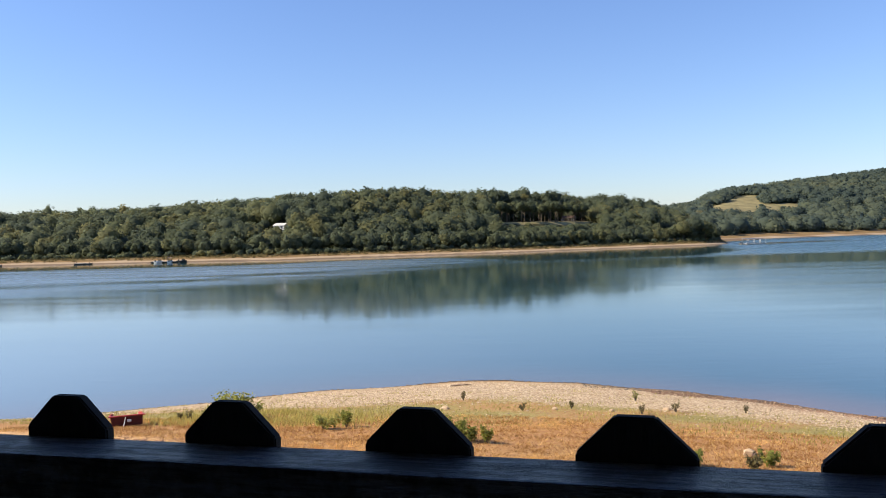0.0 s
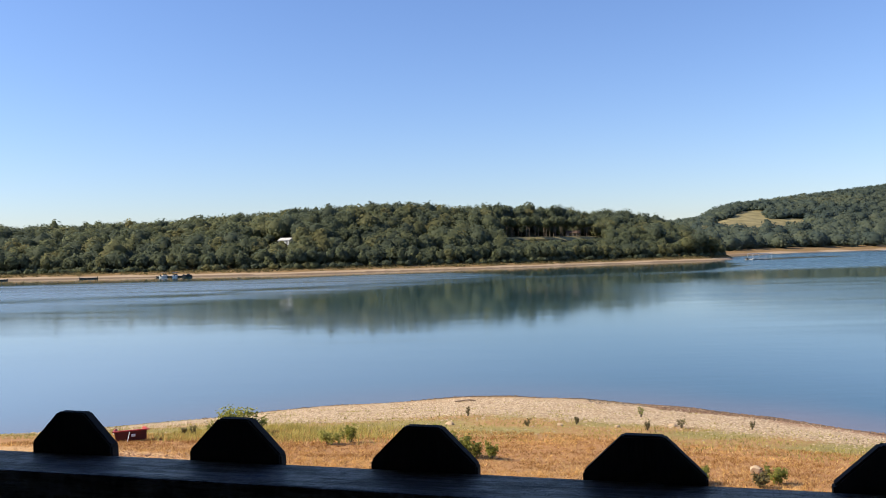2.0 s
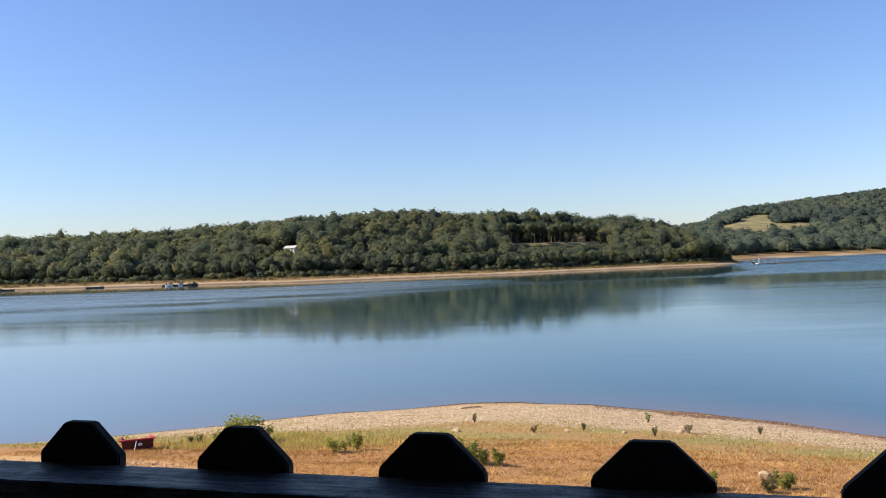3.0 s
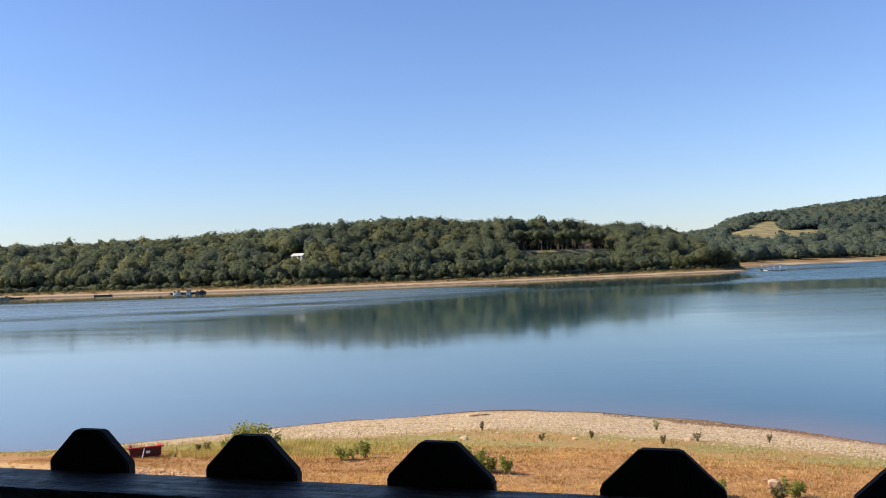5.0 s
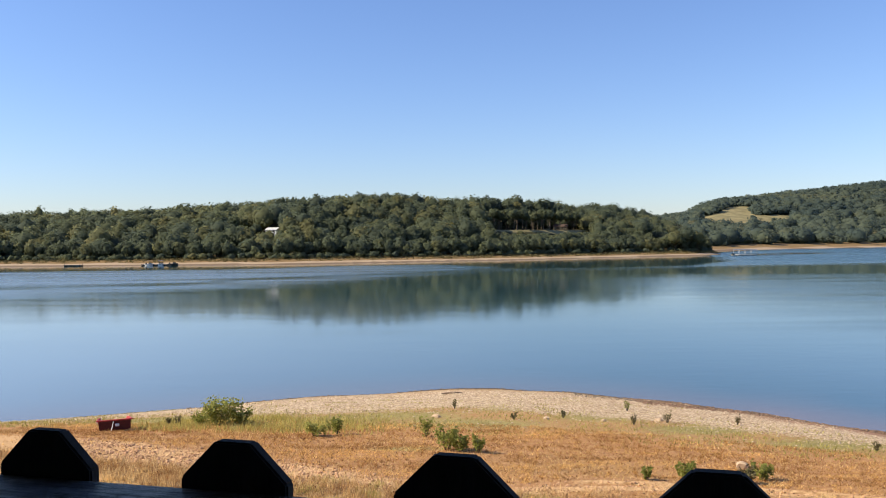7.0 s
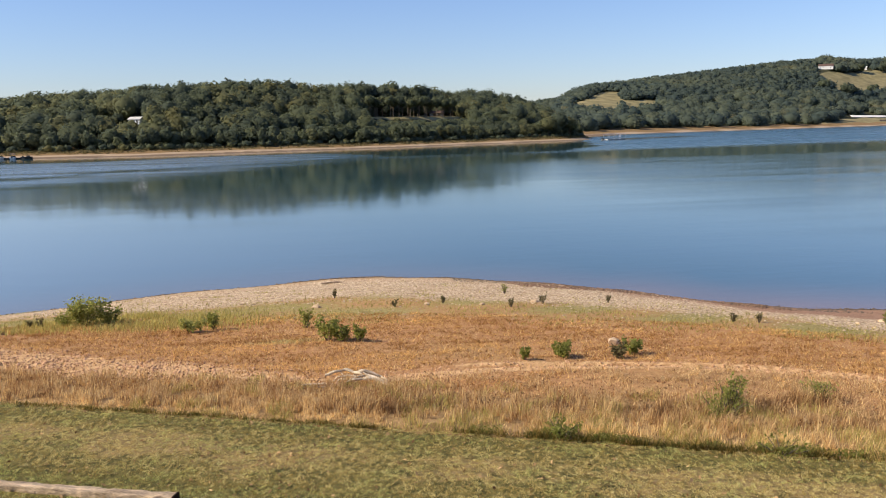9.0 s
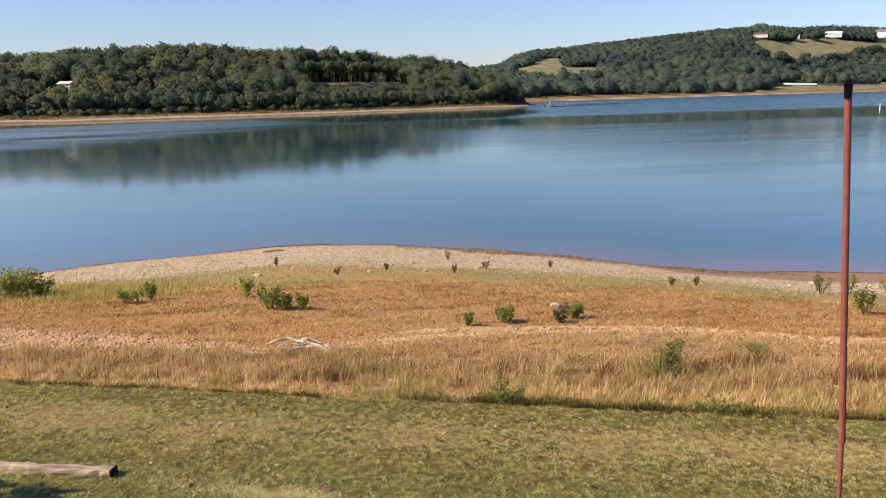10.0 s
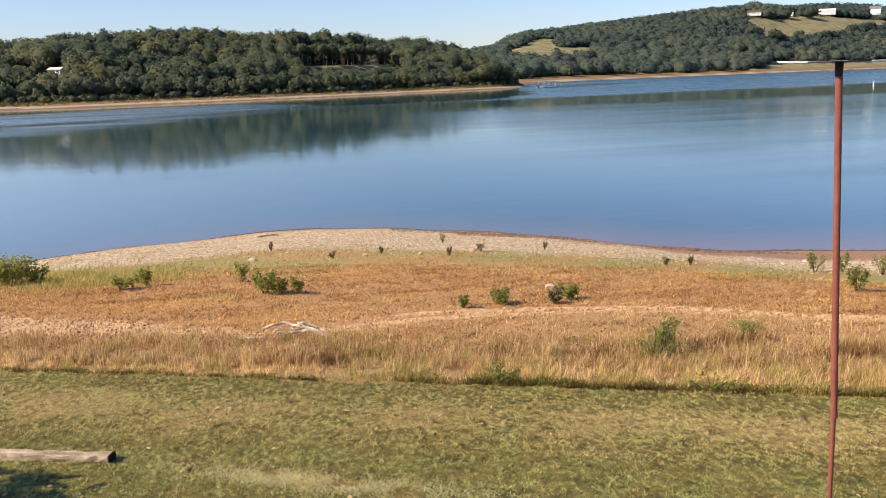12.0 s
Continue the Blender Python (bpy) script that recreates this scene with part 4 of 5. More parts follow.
part("float", tube([(0, 0, -0.3), (0, 0, 0.1), (0, 0, 0.25)], [0.32, 0.32, 0.2], 12), M_WHITE, buoy)
part("marker_post", tube([(0, 0, 0.2), (0, 0, 1.9), (0, 0, 2.0)], [0.17, 0.17, 0.08], 12), M_WHITE, buoy)


# ---- the near shore: things ----
def bush(kind, place, high, wide, label, mat, sprays=500, size=0.045, tone=0.5, stems=7, group=""):
    """A bush: bare stems and a ragged mass of leaves in clumps."""
    ob = thing(kind, place, label, "bush", group)
    tips = []
    for k in range(stems):
        a, o = k * 2.4 + rng.random(), wide * 0.5 * math.sqrt(rng.random())
        tip = Vector((math.cos(a) * o, math.sin(a) * o, high * (0.62 + 0.36 * rng.random())))
        tips.append(tip)
        part("stem", tube([(tip.x * 0.1, tip.y * 0.1, -0.05), (tip.x * 0.5, tip.y * 0.5, tip.z * 0.5), tip], [0.012, 0.009, 0.004], 5), M_BARK, ob)
    tips = np.array(tips)
    n = int(sprays * 0.75)
    j = rng.integers(len(tips), size=n)
    u = 0.25 + 0.80 * rng.random(n) ** 0.7
    spot = tips[j] * np.stack([0.3 + 0.7 * u, 0.3 + 0.7 * u, u], 1) + rng.normal(size=(n, 3)) * [wide * 0.09, wide * 0.09, high * 0.09]
    spot[:, 2] = np.maximum(spot[:, 2], 0.02)
    v, f, t = leaves(spot, size * (0.6 + 0.8 * rng.random(n)), np.clip(tone + 0.25 * rng.normal(size=n), 0, 1), 0.3)
    part("foliage", mesh_of("foliage", v, f, mat, t), mat, ob)
    return ob


G1 = "bushes on the dry shore"
for x, y, h, w, n, tone in (
    (-8.8, 32.5, 0.98, 1.45, 2700, 0.66), (-7.95, 32.6, 0.62, 0.75, 700, 0.52), (-9.6, 32.6, 0.50, 0.6, 450, 0.5),
    (-3.85, 29.5, 0.60, 0.40, 350, 0.35), (-4.55, 29.0, 0.48, 0.95, 650, 0.85),
    (0.0, 25.7, 0.72, 0.75, 800, 0.50), (0.45, 25.5, 0.50, 0.6, 500, 0.42), (0.95, 25.4, 0.50, 0.42, 350, 0.42), (-0.67, 29.4, 0.75, 0.55, 330, 0.6),
    (6.25, 21.8, 0.40, 0.62, 520, 0.42), (8.40, 22.2, 0.42, 0.60, 450, 0.35), (5.1, 21.4, 0.36, 0.26, 180, 0.15),
):
    bush("green_bush", at_land(x, y), h, w, "leafy green bush on the dry shore" if tone > 0.3 else "dark green bush on the dry shore", M_BUSH, n, 0.05, tone, 8, G1)
bush("dry_bush", at_land(7.75, 21.6), 0.40, 0.55, "brown withered bush beside the boulder", M_DRYBUSH, 380, 0.045, 0.3, 8)
G2 = "sparse shrubs on the stony point"
for x, y, h in ((9.15, 41.0, 0.50), (9.8, 36.2, 0.46), (7.9, 34.4, 0.4), (0.58, 39.9, 0.46), (15.3, 29.3, 0.35), (16.3, 29.2, 0.4), (20.5, 27.4, 0.8), (21.6, 27.2, 0.75), (22.4, 26.1, 0.75), (13.0, 36.5, 0.4), (5.2, 36.0, 0.35), (3.0, 35.2, 0.3), (-10.4, 32.6, 0.45), (-11.0, 33.2, 0.3)):
    bush("shrub", at_land(x, y), h, h * (0.6 + 0.5 * rng.random()), "small sparse grey-green shrub among the stones", M_DRYBUSH if h < 0.47 else M_BUSH, 170 if h < 0.6 else 520, 0.036, 0.3, 7, G2)
bush("green_bush", at_land(17.5, 21.6), 0.85, 0.7, "tall olive bush on the dry shore", M_BUSH, 600, 0.045, 0.25, 8, G1)
bush("green_bush", at_land(7.30, 15.0, -0.05), 0.50, 1.05, "dull green weed bush in the tall straw", M_BUSH, 1500, 0.02, 0.5, 18, G1)
bush("green_bush", at_land(7.62, 15.25, -0.04), 0.72, 0.50, "bright green weed bush in the tall straw", M_BUSH, 560, 0.034, 0.5, 12, G1)
bush("green_bush", at_land(9.9, 15.9), 0.45, 0.8, "dull green weeds in the tall straw", M_BUSH, 900, 0.022, 0.5, 14, G1)
bush("green_bush", at_land(3.75, 13.85), 0.34, 0.65, "dark green weeds at the lawn's edge", M_BUSH, 420, 0.03, 0.3, 12, G1)
bush("green_bush", at_land(7.0, 12.45), 0.25, 0.9, "low green weeds at the lawn's edge", M_BUSH, 330, 0.026, 0.25, 12, G1)


def lump(sx, sy, sz, mat, kind, place, label, category, seed=0.0, turn=0.0, rough=0.3):
    bm = bmesh.new()
    bmesh.ops.create_icosphere(bm, subdivisions=2, radius=1)
    for v in bm.verts:
        k = 1 + rough * noise.noise(v.co * 1.3 + Vector((seed, 1, 2))) + rough * 0.4 * noise.noise(v.co * 3.7 + Vector((seed, 5, 2)))
        v.co = Vector((v.co.x * sx, v.co.y * sy, max(v.co.z, -0.5) * sz)) * k
    return solid(kind, bm, mat, label, category, m=pose(*place, 0, 0, turn))


lump(0.165, 0.14, 0.21, M_ROCK, "boulder", at_land(8.42, 23.7, 0.07), "pale tan boulder beside low bushes", "rock", 3.0, 0.0, 0.4)
for n, (x, y, r) in enumerate(((9.6, 36.8, 0.20), (6.8, 35.2, 0.16), (4.4, 35.5, 0.18), (-0.3, 36.3, 0.22), (18.8, 33.0, 0.16), (21.4, 30.5, 0.15), (23.3, 31.6, 0.17), (17.0, 31.0, 0.12))):
    lump(r, r * 0.7, r * 0.55, M_ROCK, "shore_rock", at_land(x, y, 0.02), "pale flat rock lying on the stony point", "rock", n * 1.7, n * 50.0)

drift_label = "bleached driftwood branch lying in dry grass"
for pts, rad in (
    ([(-0.17, 19.6, 0.12), (0.05, 19.6, 0.19), (0.32, 19.65, 0.23), (0.50, 19.55, 0.19), (0.68, 19.4, 0.15), (0.80, 19.3, 0.04)], (0.030, 0.036, 0.034, 0.032, 0.03, 0.022)),
    ([(0.50, 19.8, 0.06), (0.61, 19.55, 0.17), (0.76, 19.5, 0.21), (0.98, 19.45, 0.16), (1.12, 19.4, 0.09), (1.25, 19.2, 0.02)], (0.024, 0.034, 0.038, 0.036, 0.03, 0.016)),
    ([(0.24, 18.95, 0.05), (0.46, 18.95, 0.11), (0.68, 19.0, 0.13), (0.95, 18.95, 0.12), (1.11, 18.85, 0.06), (1.27, 18.6, 0.03)], (0.020, 0.030, 0.034, 0.040, 0.040, 0.024)),
    ([(0.70, 19.35, 0.22), (0.84, 19.25, 0.16), (1.05, 19.1, 0.10), (1.27, 18.9, 0.02)], (0.016, 0.026, 0.026, 0.014)),
    ([(0.02, 19.3, 0.02), (0.13, 19.3, 0.12), (0.35, 19.35, 0.16), (0.61, 19.3, 0.11), (0.75, 19.2, 0.03)], (0.010, 0.018, 0.020, 0.018, 0.010)),
    ([(0.10, 19.15, 0.02), (0.17, 19.2, 0.07), (0.43, 19.2, 0.12), (0.70, 19.25, 0.14), (0.86, 19.35, 0.20)], (0.010, 0.016, 0.018, 0.016, 0.008)),
    ([(0.18, 19.7, 0.20), (0.30, 19.35, 0.10), (0.38, 19.0, 0.02)], (0.012, 0.016, 0.010)),
    ([(-0.98, 18.80, 0.02), (-0.61, 18.85, 0.04), (-0.23, 18.9, 0.05), (0.0, 19.0, 0.03)], (0.018, 0.028, 0.026, 0.014)),
    ([(-0.80, 18.62, 0.02), (-0.45, 18.66, 0.03), (-0.10, 18.7, 0.02)], (0.012, 0.020, 0.014)),
):
    line, thick = [], []
    for k in np.linspace(0, len(pts) - 1, 5 * len(pts) - 4):
        i = min(int(k), len(pts) - 2)
        f = smooth(k - i)
        x, y, up = (pts[i][c] * (1 - f) + pts[i + 1][c] * f for c in (0, 1, 2))
        r = rad[i] * (1 - f) + rad[i + 1] * f
        w = noise.noise_vector(Vector((x * 4.1, y * 4.1, rad[1] * 90))) * 0.03
        line.append((x + w.x, y + w.y, float(land(x, y)) + max(r * 0.8, up + w.z)))
        thick.append(r * (1 + 0.5 * noise.noise(Vector((x * 7, y * 7, 3)))))
    bm = tube(line, thick, 9, None, 0.35)
    solid("driftwood", bm, M_DRIFT, drift_label, "driftwood", group="driftwood pile")
bm = tube([(0.0, 49.5, land(0, 49.5) + 0.07), (0.6, 49.6, land(0.6, 49.6) + 0.1), (1.3, 49.8, land(1.3, 49.8) + 0.07)], [0.04, 0.06, 0.03], 9, None, 0.25)
solid("washed_up_log", bm, M_TIMBER, "weathered log washed up on the stones", "log")

tm = pose(-2.35, 12.17, float(land(-2.9, 12.4)) + 0.055, 0, 0, 160.0)
timber = tagged(new("landscape_timber"), "weathered squared timber lying on the lawn", "timber")
timber.matrix_world = tm
bm = bmesh.new()
outline = [(a, b) for a, b in ((-0.085, -0.05), (-0.085, -0.01), (-0.08, 0.045), (-0.04, 0.056), (0.0, 0.058), (0.04, 0.056), (0.08, 0.045), (0.085, 0.0), (0.08, -0.05), (0.0, -0.056))]
rings = []
for k in range(41):
    x = 3.3 * k / 40
    rings.append([])
    for a, b in outline:
        q = Vector((x, a, b))
        rings[-1].append(bm.verts.new(q + Vector((0, noise.noise(q * 8.0) * 0.026, noise.noise(q * 9.0 + Vector((4, 0, 0))) * 0.022))))
for a, b in zip(rings, rings[1:]):
    for k in range(10):
        bm.faces.new((a[k], a[(k + 1) % 10], b[(k + 1) % 10], b[k]))
bm.faces.new(rings[0]), bm.faces.new(rings[-1][::-1])
bmesh.ops.recalc_face_normals(bm, faces=bm.faces[:])
part("beam", bm, M_TIMBER, timber)
for k in range(9):
    chip = box(0.05 + 0.09 * rng.random(), 0.012, 0.018 + 0.02 * rng.random(), 0, 0, 0, 0.003)
    chip.transform(pose(0.15 + 0.34 * k + 0.1 * rng.random(), 0.088, -0.045 + 0.03 * rng.random(), 20 * rng.normal(), 12 * rng.normal(), 8 * rng.normal()))
    part("splinter", chip, M_TIMBER, timber)
part("end_face", box(0.03, 0.176, 0.118, -0.008, 0, 0.002, 0.006), M_ENDGRAIN, timber, "dark rotted end grain")

pole = thing("metal_pole", (4.74, 6.8, 4.62), "rusty red steel pipe pole with a flat plate on top", "pole")
part("lower_pipe", tube([(0, 0, -0.2), (-0.06, 0, 1.85)], [0.021, 0.021], 14), M_RUST, pole)
part("upper_pipe", tube([(-0.055, 0, 1.76), (-0.26, 0, 4.85)], [0.0285, 0.0285], 16), M_RUST, pole)
part("collar", tube([(-0.055, 0, 1.745), (-0.058, 0, 1.80)], [0.033, 0.033], 16), M_RUST, pole)
part("top_plate", box(0.36, 0.30, 0.012, -0.262, 0, 4.855, 0.003), M_RUSTDARK, pole, "dark rusted flat plate")
part("plate_flange", tube([(-0.255, 0, 4.74), (-0.26, 0, 4.85)], [0.031, 0.034], 14), M_RUSTDARK, pole)

boat = thing("small_red_boat", at_land(-12.08, 30.55, 0.0), "faded red flat-bottomed boat pulled up on the shore", "boat", turn=24)
boat.matrix_world = boat.matrix_world @ Matrix.Diagonal((0.97, 1, 0.84, 1))
bm = bmesh.new()
rows = []
for y, w, b in ((0.0, 0.60, 0.02), (0.22, 0.62, 0.0), (0.45, 0.60, 0.02), (0.62, 0.52, 0.08)):
    rows.append([bm.verts.new(p) for p in ((-w, y, 0.46), (-w * 0.80, y, b), (w * 0.80, y, b), (w, y, 0.46), (w - 0.05, y, 0.46), (w * 0.80 - 0.04, y, b + 0.05), (-w * 0.80 + 0.04, y, b + 0.05), (-w + 0.05, y, 0.46))])
for a, b in zip(rows, rows[1:]):
    for k in range(8):
        bm.faces.new((a[k], a[(k + 1) % 8], b[(k + 1) % 8], b[k]))
bm.faces.new(rows[0][::-1]), bm.faces.new(rows[-1])
bmesh.ops.recalc_face_normals(bm, faces=bm.faces[:])
part("hull", bm, M_RED, boat)
part("transom", box(1.12, 0.04, 0.40, 0, -0.02, 0.24, 0.01), M_REDDARK, boat, "dark red stern board")
part("gunwale", box(1.34, 0.09, 0.05, 0, -0.01, 0.465, 0.01), M_RED, boat)
part("stripe", box(0.02, 0.42, 0.09, -0.61, 0.24, 0.38, 0.004), M_WHITE, boat, "white painted stripe")
part("seat", box(1.08, 0.2, 0.04, 0, 0.34, 0.36, 0.008), M_REDDARK, boat)
part("fitting", box(0.15, 0.08, 0.11, 0.08, -0.08, 0.26, 0.025), M_WHITE, boat, "white stern fitting")
part("rope", tube([(-0.05, -0.07, 0.42), (-0.10, -0.16, 0.2), (-0.18, -0.45, 0.03), (-0.2, -0.8, 0.02)], [0.015] * 4, 6), M_WHITE, boat, "pale rope")

# stands out of view; added only to cast the shadow on the lawn's left
yard = tree("yard_tree", 6.0, 1.8, 0.35, 0.09, 22, 0.35, 0.0, 0.17)
yard.matrix_world = pose(-10.75, 10.0, float(land(-10.75, 10.0)))
tagged(yard, "unseen leafy tree added to cast a shadow on the lawn", "tree")


# ---- grasses, stones and leaves ----

def spread(n, x0, x1, u0, u1):
    """Random places on the near shore; u is 0 at the lawn's edge and 1 at the water."""
    x, u = x0 + (x1 - x0) * rng.random(n), u0 + (u1 - u0) * rng.random(n)
    y = lawn_edge(x) + u * (along(SHORE, x) - lawn_edge(x))
    return x, y, u


def placed(x, y, up=0.0):
    return np.stack([x, y, land(x, y) + up], 1)


def tufts(x, y, s, seed):
    """Where tufts stand thick: 0 to 1, in spots about s metres wide."""
    return np.array([noise.noise((a / s, b / s, seed)) for a, b in zip(x, y)]) * 0.9 + 0.5


def bunched(x, y, u, each, wide):
    """Blades in bunches round each place: places, and the bunch of each blade."""
    k = np.repeat(np.arange(len(x)), each)
    return x[k] + wide * rng.normal(size=len(k)), y[k] + wide * rng.normal(size=len(k)), u[k], k


x, y, u = spread(9500, -13, 16, 0.0, 0.110)
on_path = (x > 1.0) & (x < 2.6)
ok = rng.random(len(x)) < (0.45 + 0.9 * (tufts(x, y, 0.7, 3.0) - 0.3)) * np.clip((0.104 - 0.02 * (x > 2) - u) / 0.02, 0, 1) * np.where(on_path, 0.22, np.where((u > 0.052) & (x > 2), 0.45, 1))
x, y, u = x[ok], y[ok], u[ok]
bunch_h = (0.10 + 0.22 * rng.random(len(x)) ** 1.3) * np.clip(0.45 + u / 0.035, 0, 1) * np.where(x < 1, 0.68, np.where(u > 0.05, 0.62, 0.95))
bunch_t = 0.42 + 0.24 * np.clip((0.035 - u) / 0.02, -0.6, 1) + 0.20 * rng.normal(size=len(x)) + 0.65 * (tufts(x, y, 0.9, 21.0) - 0.5) + 0.10 * (x > 4)
for cx, cy, n in ((7.0, 14.8, 14), (8.1, 15.1, 10), (9.75, 15.7, 30), (12.4, 14.3, 30), (8.7, 14.1, 16), (10.9, 14.5, 20), (4.9, 15.6, 14), (0.6, 16.3, 20), (-0.5, 16.6, 14), (6.3, 14.6, 18), (11.6, 13.4, 14), (13.6, 14.6, 18)):
    x, y, u = np.append(x, cx + 0.30 * rng.normal(size=n)), np.append(y, cy + 0.20 * rng.normal(size=n)), np.append(u, np.full(n, 0.06))
    bunch_h, bunch_t = np.append(bunch_h, 0.25 + 0.22 * rng.random(n)), np.append(bunch_t, 0.45 + 0.2 * rng.normal(size=n))
x, y, u, k = bunched(x, y, u, 15, 0.035)
stuff("tall_straw", blades(placed(x, y), bunch_h[k] * (0.5 + 0.6 * rng.random(len(x))), 0.005 + 0.006 * rng.random(len(x)), np.clip(bunch_t[k] + 0.20 * rng.normal(size=len(x)), 0, 1), 0.38), M_STRAW, "tall dry straw-coloured grass beyond the lawn", "grass")
x, y, u = spread(2600, -13, 16, 0.018, 0.105)
ok = tufts(x, y, 0.8, 14.0) > 0.50
x, y, u = x[ok], y[ok], u[ok]
bunch_h = 0.16 + 0.22 * rng.random(len(x)) ** 1.5
x, y, u, k = bunched(x, y, u, 11, 0.04)
stuff("russet_weeds", blades(placed(x, y), bunch_h[k] * (0.6 + 0.5 * rng.random(len(x))), 0.006 + 0.005 * rng.random(len(x)), np.clip(0.36 + 0.3 * rng.normal(size=len(x)), 0, 1), 0.25), M_WEED, "rust-brown weed stalks in the straw", "grass")
clumps = ((0.9, 16.4, 60, 0.5), (0.4, 16.6, 30, 0.5), (10.8, 13.9, 46, 0.45), (11.5, 13.6, 30, 0.4), (9.6, 15.8, 40, 0.4), (6.4, 15.2, 36, 0.4), (8.4, 15.3, 30, 0.4), (12.6, 14.0, 40, 0.5), (4.3, 15.9, 24, 0.4), (-3.4, 17.5, 26, 0.5), (-6.2, 18.6, 30, 0.6))
x = np.concatenate([cx + wide * rng.normal(size=n) for cx, cy, n, wide in clumps])
y = np.concatenate([cy + 0.16 * rng.normal(size=n) for cx, cy, n, wide in clumps])
bunch_h = (0.20 + 0.20 * rng.random(len(x))) * np.where(x < 0, 0.6, 1)
x, y, u, k = bunched(x, y, 0 * x, 13, 0.04)
stuff("brown_stalks", blades(placed(x, y), bunch_h[k] * (0.5 + 0.6 * rng.random(len(x))), 0.006 + 0.006 * rng.random(len(x)), np.clip(0.30 + 0.3 * rng.normal(size=len(x)), 0, 1), 0.3), M_STALK, "clumps of dark red-brown dead stalks in the straw", "weeds")
x, y, u = spread(6000, 1.2, 17, 0.070, 0.215)
ok = (rng.random(len(x)) < 0.06 + 1.5 * (tufts(x * 0.5, y, 0.5, 37.0) - 0.44)) & (y < along(TRACK, x) - 0.42 - 0.3 * rng.random(len(x)))
x, y, u = x[ok], y[ok], u[ok]
bunch_t = 0.45 + 0.22 * rng.normal(size=len(x))
x, y, u, k = bunched(x, y, u, 9, 0.06)
stuff("weed_stems", blades(placed(x, y), 0.06 + 0.15 * rng.random(len(x)), 0.006 + 0.007 * rng.random(len(x)), np.clip(bunch_t[k] + 0.22 * rng.normal(size=len(x)), 0, 1), 0.9), M_WEED, "tangled pinkish dry weed stems beside the wheel rut", "weeds")
x, y, u = spread(85000, -13, 18, 0.035, 0.33)
ok = (rng.random(len(x)) < 1.2 * tufts(x, y, 0.7, 27.0) * np.clip((u - 0.03) / 0.04, 0, 1) * np.where(u > 0.125, 0.30, 1.0)) & ~(rng.random(len(x)) < 0.9 * rubble_at(x, u)) & ~((np.abs(y - along(TRACK, x)) < 0.5) & (x > 1) & (rng.random(len(x)) < 0.85))
x, y, u = x[ok], y[ok], u[ok]
stuff("withered_weeds", leaves(placed(x, y) + np.stack([0 * x, 0 * x, 0.02 + 0.15 * rng.random(len(x)) * (u < 0.14)], 1), 0.012 + 0.018 * rng.random(len(x)), np.clip(0.18 + 0.3 * rng.normal(size=len(x)), 0, 1), 0.0), M_LEAF, "withered pinkish-brown weeds among the straw", "weeds")
x, y, u = spread(42000, -4, 16, 0.0, 0.11)
ok = tufts(x, y, 0.7, 33.0) + 0.30 * ((x > 1.2) & (x < 2.5)) + 0.27 * ((x > 2.6) & (u < 0.045)) > 0.72
x, y, u = x[ok], y[ok], u[ok]
stuff("green_straw", blades(placed(x, y), 0.07 + 0.16 * rng.random(len(x)), 0.005 + 0.004 * rng.random(len(x)), np.clip(0.55 + 0.25 * rng.normal(size=len(x)), 0, 1), 0.45), M_GREENGRASS, "olive grass tufts in the straw", "grass")

x, y, u = spread(52000, -16, 20, 0.08, 0.48)
ok = rng.random(len(x)) < 0.15 + 0.75 * tufts(x, y, 0.9, 5.0) + 0.25 * waves(x, y, 5.0) - 1.0 * ((y > along(TRACK, x) - 0.78) & (y < along(TRACK, x) + 0.42) & (x > 1)) - 0.5 * ((y < along(TRACK, x) - 0.5) & (x > 1))
ok &= rng.random(len(x)) > 0.9 * rubble_at(x, u)
x, y, u = x[ok], y[ok], u[ok]
deep = np.exp(-(((u - 0.34) / 0.07) ** 2))
bunch_t = 0.20 * rng.normal(size=len(x))
bunch_h = 0.6 + 0.8 * rng.random(len(x))
x, y, u, k = bunched(x, y, u, 5, 0.045)
deep, bunch_t, bunch_h = deep[k], bunch_t[k], bunch_h[k]
stuff("russet_grass", spikes(placed(x, y), (0.025 + 0.08 * rng.random(len(x))) * bunch_h, 0.012 + 0.010 * rng.random(len(x)), np.clip(bunch_t + 0.37 - 0.34 * deep + 1.15 * (tufts(x * 0.16, y, 0.7, 91.0) - 0.5) + 0.40 * (tufts(x, y, 2.2, 8.0) - 0.4) + 0.75 * (tufts(x, y, 0.22, 77.0) - 0.5) + 0.24 * rng.normal(size=len(x)), 0, 1), 0.8), M_ORANGE, "short russet and orange dry grass on the shore", "grass")
x, y, u = spread(90000, -16, 20, 0.10, 0.42)
ok = rng.random(len(x)) < 1.3 * (tufts(x, y, 2.6, 41.0) - 0.35)
ok &= (rng.random(len(x)) > rubble_at(x, u)) & (np.abs(y - along(TRACK, x)) > 0.4)
x, y, u = x[ok], y[ok], u[ok]
stuff("pale_shore_grass", spikes(placed(x, y), 0.025 + 0.07 * rng.random(len(x)), 0.012 + 0.010 * rng.random(len(x)), np.clip(0.45 + 0.25 * rng.normal(size=len(x)), 0, 1), 0.6), M_STRAW, "pale dry grass among the russet grass", "grass")

x, y, u = spread(56000, -24, 22, 0.40, 0.90)
ok = rng.random(len(x)) < np.maximum((0.38 + 0.45 * waves(x, y, 4.5)) * np.clip((0.76 - u) / 0.2, 0, 1), 2.2 * (tufts(x * 0.45, y, 0.9, 57.0) - 0.66) * (u > 0.6) * (x < 13))
x, y = x[ok], y[ok]
